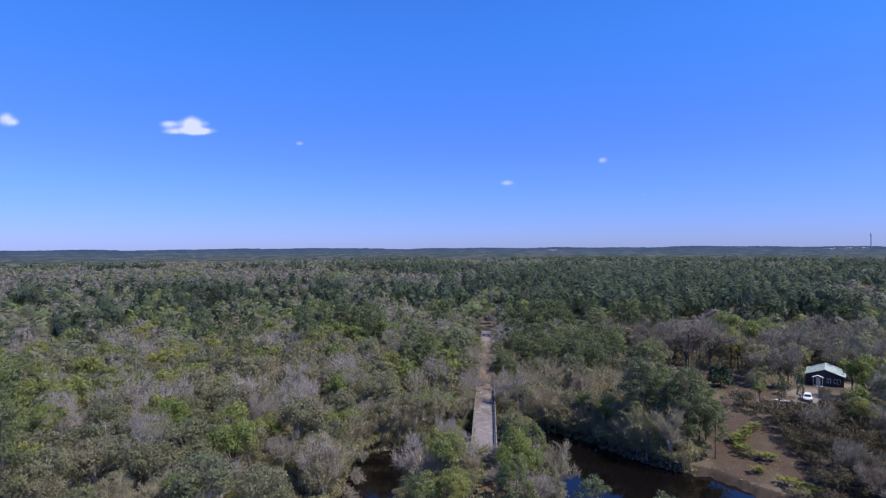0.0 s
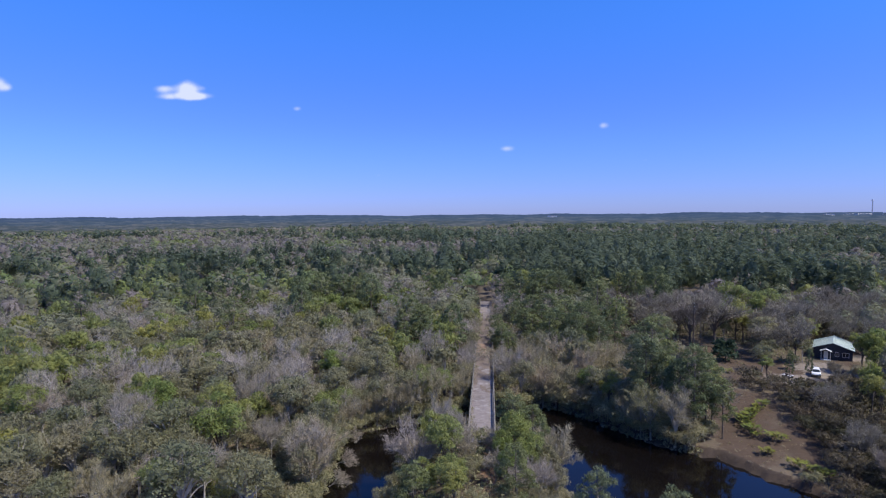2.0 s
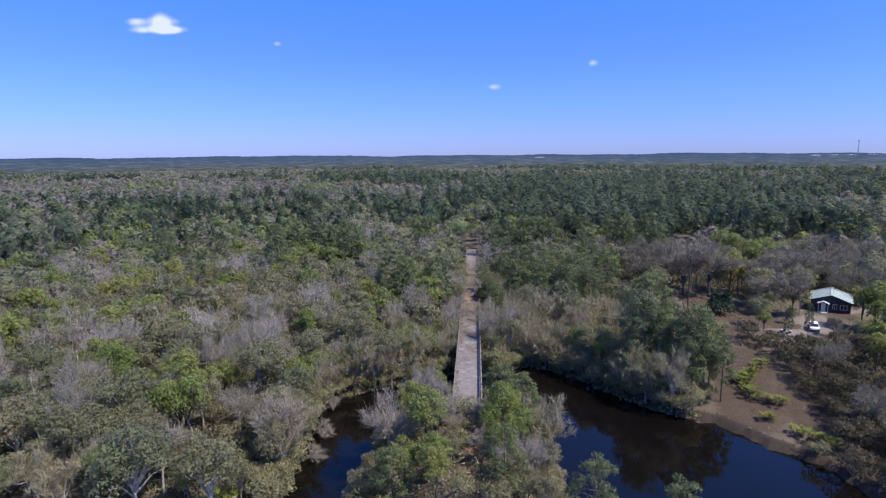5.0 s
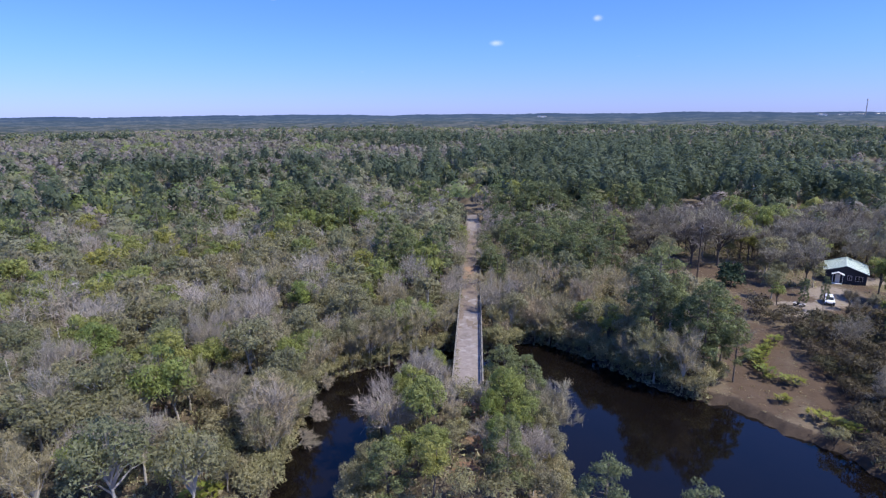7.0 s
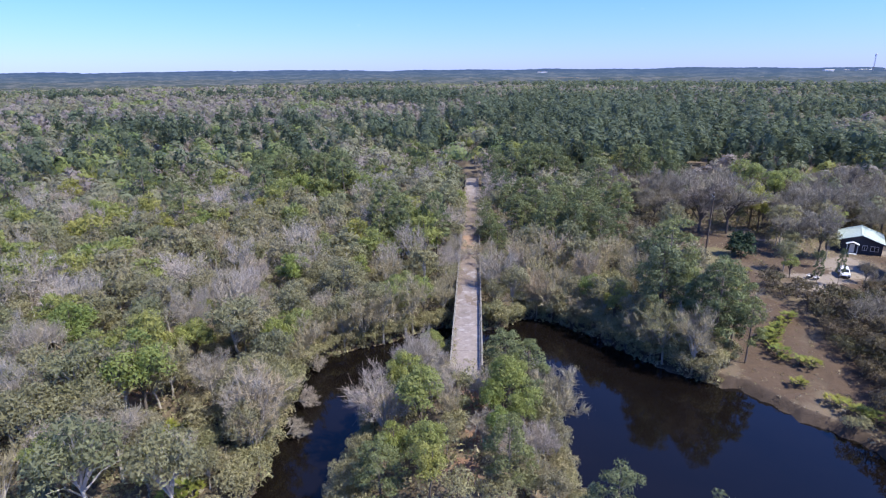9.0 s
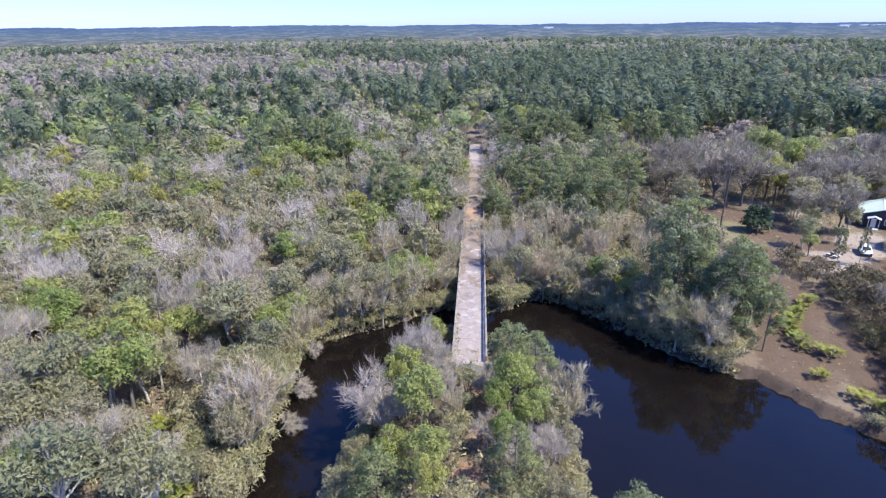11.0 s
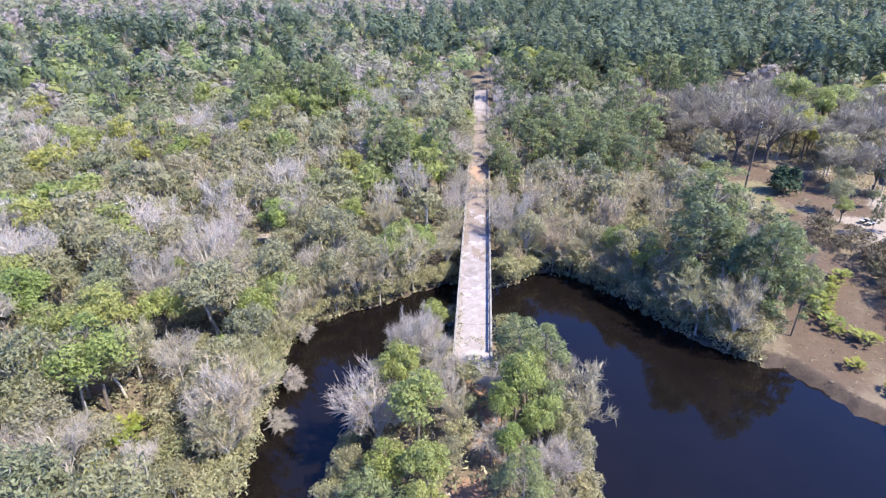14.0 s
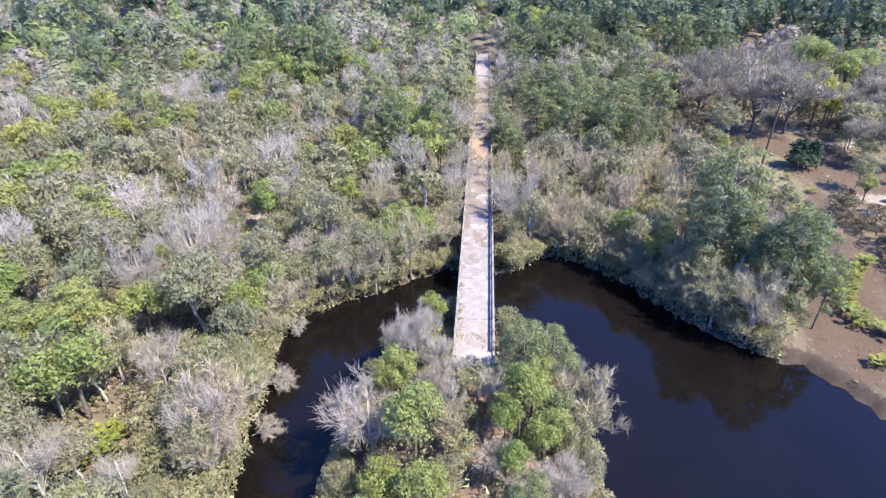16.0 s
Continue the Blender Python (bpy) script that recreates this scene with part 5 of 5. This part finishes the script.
# ---- the cabin ----
def make_house():
    house = tagged(new("house"), "small dark blue cabin with a pale green metal roof", "house")
    house.matrix_basis = pose(90.6, 60.4, -2.15, 0, 0, -31)
    W, D, H, RISE = 8.4, 10.0, 3.2, 1.5
    g = float(height(93, 66)[0]) + 2.15
    # walls with the gable, openings cut as recessed panels
    def wall_panel(name, verts, faces, material=M_NAVY, label=""):
        return attach(name, mesh_of(name, verts, faces, material), house, label)
    def slab_of(poly, y0, y1):
        n = len(poly)
        v = [(a, y0, b) for a, b in poly] + [(a, y1, b) for a, b in poly]
        f = [tuple(range(n)), tuple(range(2 * n - 1, n - 1, -1))] + [(k, k + n, (k + 1) % n + n, (k + 1) % n) for k in range(n)]
        return v, f
    gable = [(-W / 2, 0.3), (W / 2, 0.3), (W / 2, H), (0, H + RISE), (-W / 2, H)]
    wall_panel("wall", *slab_of(gable, 0.0, 0.15))
    wall_panel("wall", *slab_of(gable, D - 0.15, D))
    part("wall", block((-W / 2, 0.152, 0.3), (-W / 2 + 0.15, D - 0.152, H)), M_NAVY, house)
    part("wall", block((W / 2 - 0.15, 0.152, 0.3), (W / 2, D - 0.152, H)), M_NAVY, house)
    part("floor_frame", block((-W / 2 + 0.1, 0.1, 0.05), (W / 2 - 0.1, D - 0.1, 0.298), 0.02), M_POLE, house)
    for k in range(15):
        part("siding_board", block((-W / 2 - 0.02, -0.022, 0.32 + 0.19 * k), (W / 2 + 0.02, -0.003, 0.49 + 0.19 * k), 0.004), M_NAVY, house)
    for x in (-W / 2 + 0.3, -1.4, 1.4, W / 2 - 0.3):
        for y in (0.4, D / 2, D - 0.4):
            part("foundation_post", block((x - 0.15, y - 0.15, g - 0.6), (x + 0.15, y + 0.15, 0.048), 0.01), M_CONC, house)
    O = 0.45
    for s_ in (-1, 1):
        sl = RISE / (W / 2)
        xe, ze = s_ * (W / 2 + O), H - sl * O
        poly = [(0, H + RISE + 0.03), (xe, ze + 0.03), (xe, ze + 0.11), (0, H + RISE + 0.11)]
        roof = wall_panel("roof_sheet", *slab_of(poly if s_ < 0 else poly[::-1], -O, D + O), M_ROOF)
        for k in range(12):
            y = -O + 0.05 + k * (D + 2 * O - 0.1) / 11
            v, f = slab_of([(s_ * 0.1, H + RISE + 0.112 - sl * 0.1), (xe, ze + 0.112), (xe, ze + 0.15), (s_ * 0.1, H + RISE + 0.15 - sl * 0.1)], y - 0.03, y + 0.03)
            attach("roof_rib", mesh_of("roof_rib", v, f, M_ROOF), roof)
        v, f = slab_of([(0, H + RISE - 0.16), (xe, ze - 0.16), (xe, ze + 0.02), (0, H + RISE + 0.02)], -O, -O + 0.05)
        wall_panel("fascia", v, f, M_NAVY)
    part("ridge_cap", block((-0.18, -O - 0.02, H + RISE + 0.115), (0.18, D + O + 0.02, H + RISE + 0.17), 0.02), M_ROOF, house)
    # door with its small porch
    dx = -1.5
    door = part("door", block((dx - 0.48, -0.06, 0.4), (dx + 0.48, -0.024, 2.45), 0.01), M_WHITE, house, "white panelled front door")
    part("door_handle", cyl((dx + 0.36, -0.12, 1.4), (dx + 0.36, -0.06, 1.4), 0.035, 0.03, 8), M_METAL, door)
    part("porch_floor", block((dx - 1.1, -1.5, 0.22), (dx + 1.1, -0.03, 0.34), 0.02), M_WHITE, house)
    for sx in (-1, 1):
        part("porch_post", block((dx + sx * 1.0 - 0.06, -1.45, g - 0.3), (dx + sx * 1.0 + 0.06, -1.33, 2.6), 0.01), M_WHITE, house)
        v, f = slab_of([(dx, 3.12), (dx + sx * 1.3, 2.6), (dx + sx * 1.3, 2.68), (dx, 3.2)][:: sx], -1.65, -0.03)
        wall_panel("porch_roof", v, f, M_WHITE)
    for k in range(4):
        z = 0.22 - 0.2 * (k + 1)
        part("porch_step", block((dx - 0.7, -1.8 - 0.28 * k, min(g - 0.2, z - 0.3)), (dx + 0.7, -1.52 - 0.28 * k, z + 0.1), 0.01), M_WHITE, house)
    # windows
    for wx_, ww in ((0.9, 0.9), (2.75, 1.5)):
        win = part("window", block((wx_ - ww / 2, -0.05, 1.25), (wx_ + ww / 2, -0.024, 2.45), 0.005), M_WHITE, house, "white framed window")
        half = (ww - 0.24) / 2
        for q in (0, 1):
            part("pane", block((wx_ - ww / 2 + 0.08 + q * (half + 0.08), -0.056, 1.33), (wx_ - ww / 2 + 0.08 + half + q * (half + 0.08), -0.051, 2.37)), M_GLASS, win)
    return house


make_house()


# ---- vehicles in the yard ----
def lathe_wheel(parent, x, y, r, w):
    t_ = part("wheel", cyl((x, y - w / 2, r), (x, y + w / 2, r), r, r, 16), M_DARK, parent, "black rubber wheel")
    part("rim", cyl((x, y - w / 2 - 0.01, r), (x, y + w / 2 + 0.01, r), r * 0.6, r * 0.6, 12), M_METAL, t_, "grey steel rim")


def make_suv(x, y, turn):
    car = tagged(new("suv"), "white family car parked on pale sand", "car")
    car.matrix_basis = pose(x, y, float(height(x, y)[0]) + 0.05, 0, 0, turn)
    prof = [(-2.25, 0.40), (2.25, 0.40), (2.28, 0.75), (2.15, 0.98), (1.15, 1.08), (0.45, 1.62), (-1.75, 1.66), (-2.18, 1.1), (-2.28, 0.8)]
    bm = bmesh.new()
    rows = [[bm.verts.new((a, s_ * (0.92 if b < 1.2 else 0.74), b)) for a, b in prof] for s_ in (-1, 1)]
    n = len(prof)
    bm.faces.new(rows[0])
    bm.faces.new(rows[1][::-1])
    for k in range(n):
        bm.faces.new((rows[0][k], rows[1][k], rows[1][(k + 1) % n], rows[0][(k + 1) % n]))
    bmesh.ops.recalc_face_normals(bm, faces=bm.faces[:])
    bmesh.ops.bevel(bm, geom=bm.edges[:], offset=0.05, segments=2, affect="EDGES")
    part("body", bm, M_CARW, car)
    def pane(vs, name="window"):
        attach(name, mesh_of(name, vs, [(0, 1, 2, 3), (7, 6, 5, 4), (0, 4, 5, 1), (1, 5, 6, 2), (2, 6, 7, 3), (3, 7, 4, 0)], M_GLASS), car, "dark tinted glass")
    pane([(1.12, -0.72, 1.12), (1.12, 0.72, 1.12), (0.52, 0.66, 1.58), (0.52, -0.66, 1.58), (1.16, -0.72, 1.14), (1.16, 0.72, 1.14), (0.56, 0.66, 1.60), (0.56, -0.66, 1.60)], "windscreen")
    pane([(-2.12, -0.70, 1.16), (-2.12, 0.70, 1.16), (-1.80, 0.64, 1.58), (-1.80, -0.64, 1.58), (-2.2, -0.70, 1.16), (-2.2, 0.70, 1.16), (-1.88, 0.64, 1.58), (-1.88, -0.64, 1.58)], "rear_window")
    for s_ in (-1, 1):
        for a, b in ((0.35, -0.55), (-0.65, -1.6)):
            pane([(a + 0.45 * (a > 0), s_ * 0.88, 1.16), (b, s_ * 0.88, 1.16), (b, s_ * 0.76, 1.56), (a, s_ * 0.76, 1.56),
                  (a + 0.45 * (a > 0), s_ * 0.93, 1.16), (b, s_ * 0.93, 1.16), (b, s_ * 0.80, 1.56), (a, s_ * 0.80, 1.56)])
        for a in (-1.4, 1.4):
            lathe_wheel(car, a, s_ * 0.84, 0.36, 0.24)
        part("headlight", block((2.18, s_ * 0.7 - 0.16, 0.72), (2.30, s_ * 0.7 + 0.16, 0.88), 0.02), M_GLASS, car)
    part("bumper", block((2.2, -0.85, 0.42), (2.36, 0.85, 0.64), 0.04), M_DARK, car)
    return car


make_suv(78.0, 45.0, -115)


def make_quad(x, y, turn):
    q = tagged(new("quad_bike"), "dark four-wheeled quad bike parked on sand", "quad bike")
    q.matrix_basis = pose(x, y, float(height(x, y)[0]) + 0.03, 0, 0, turn)
    part("body", block((-0.7, -0.28, 0.4), (0.7, 0.28, 0.72), 0.1), M_DARK, q)
    part("seat", block((-0.65, -0.2, 0.722), (0.1, 0.2, 0.9), 0.07), M_DARK, q)
    part("front_rack", block((0.4, -0.4, 0.76), (0.95, 0.4, 0.82), 0.02), M_METAL, q)
    part("rear_rack", block((-1.05, -0.4, 0.76), (-0.68, 0.4, 0.82), 0.02), M_METAL, q)
    part("handlebar", cyl((0.3, -0.42, 1.05), (0.3, 0.42, 1.05), 0.03, 0.03, 8), M_METAL, q)
    part("steering_column", cyl((0.42, 0, 0.7), (0.3, 0, 1.05), 0.04, 0.03, 8), M_METAL, q)
    for a in (-0.65, 0.65):
        for s_ in (-1, 1):
            part("fender", block((a - 0.4, s_ * 0.45 - 0.2, 0.6), (a + 0.4, s_ * 0.45 + 0.2, 0.68), 0.03), M_WHITE, q, "pale plastic fender")
            lathe_wheel(q, a, s_ * 0.46, 0.3, 0.26)
    return q


make_quad(70.6, 42.8, -60)


# ---- far mast and sheds ----
def make_mast(x, y, top):
    z = float(height(x, y)[0])
    mast = tagged(new("radio_mast"), "thin grey lattice mast far beyond the woods", "mast")
    mast.location = (x, y, z)
    h = top - z
    legs = [(math.cos(a) * 1.5, math.sin(a) * 1.5) for a in (0.3, 2.4, 4.5)]
    for a, b in legs:
        part("leg", cyl((a, b, -1), (a, b, h), 0.45, 0.4, 5), M_METAL, mast)
    for k in range(16):
        za, zb = h * k / 16, h * (k + 1) / 16
        for j in range(3):
            part("brace", cyl((*legs[j], za), (*legs[(j + 1) % 3], zb), 0.22, 0.22, 4), M_METAL, mast)
    for j in range(3):
        a, b = legs[j]
        part("antenna", block((a * 1.7 - 0.6, b * 1.7 - 0.6, h - 7), (a * 1.7 + 0.6, b * 1.7 + 0.6, h), 0.1), M_WHITE, mast, "pale panel antenna")
    return mast


make_mast(1391, 2100, 77)
for x, y, w in ((330, 2900, 45), (1640, 2800, 50), (1720, 2790, 35), (1800, 2810, 60), (1920, 2800, 70)):
    shed = tagged(new("shed"), "long white shed far off beyond the trees", "shed", "far sheds")
    shed.location = (x, y, 15)
    part("wall", block((-w / 2, -10, -12), (w / 2, 10, 4.5)), M_WHITE, shed)
    part("roof", block((-w / 2 - 1, -11, 4.51), (w / 2 + 1, 11, 5.6), 0.3), M_METAL, shed)
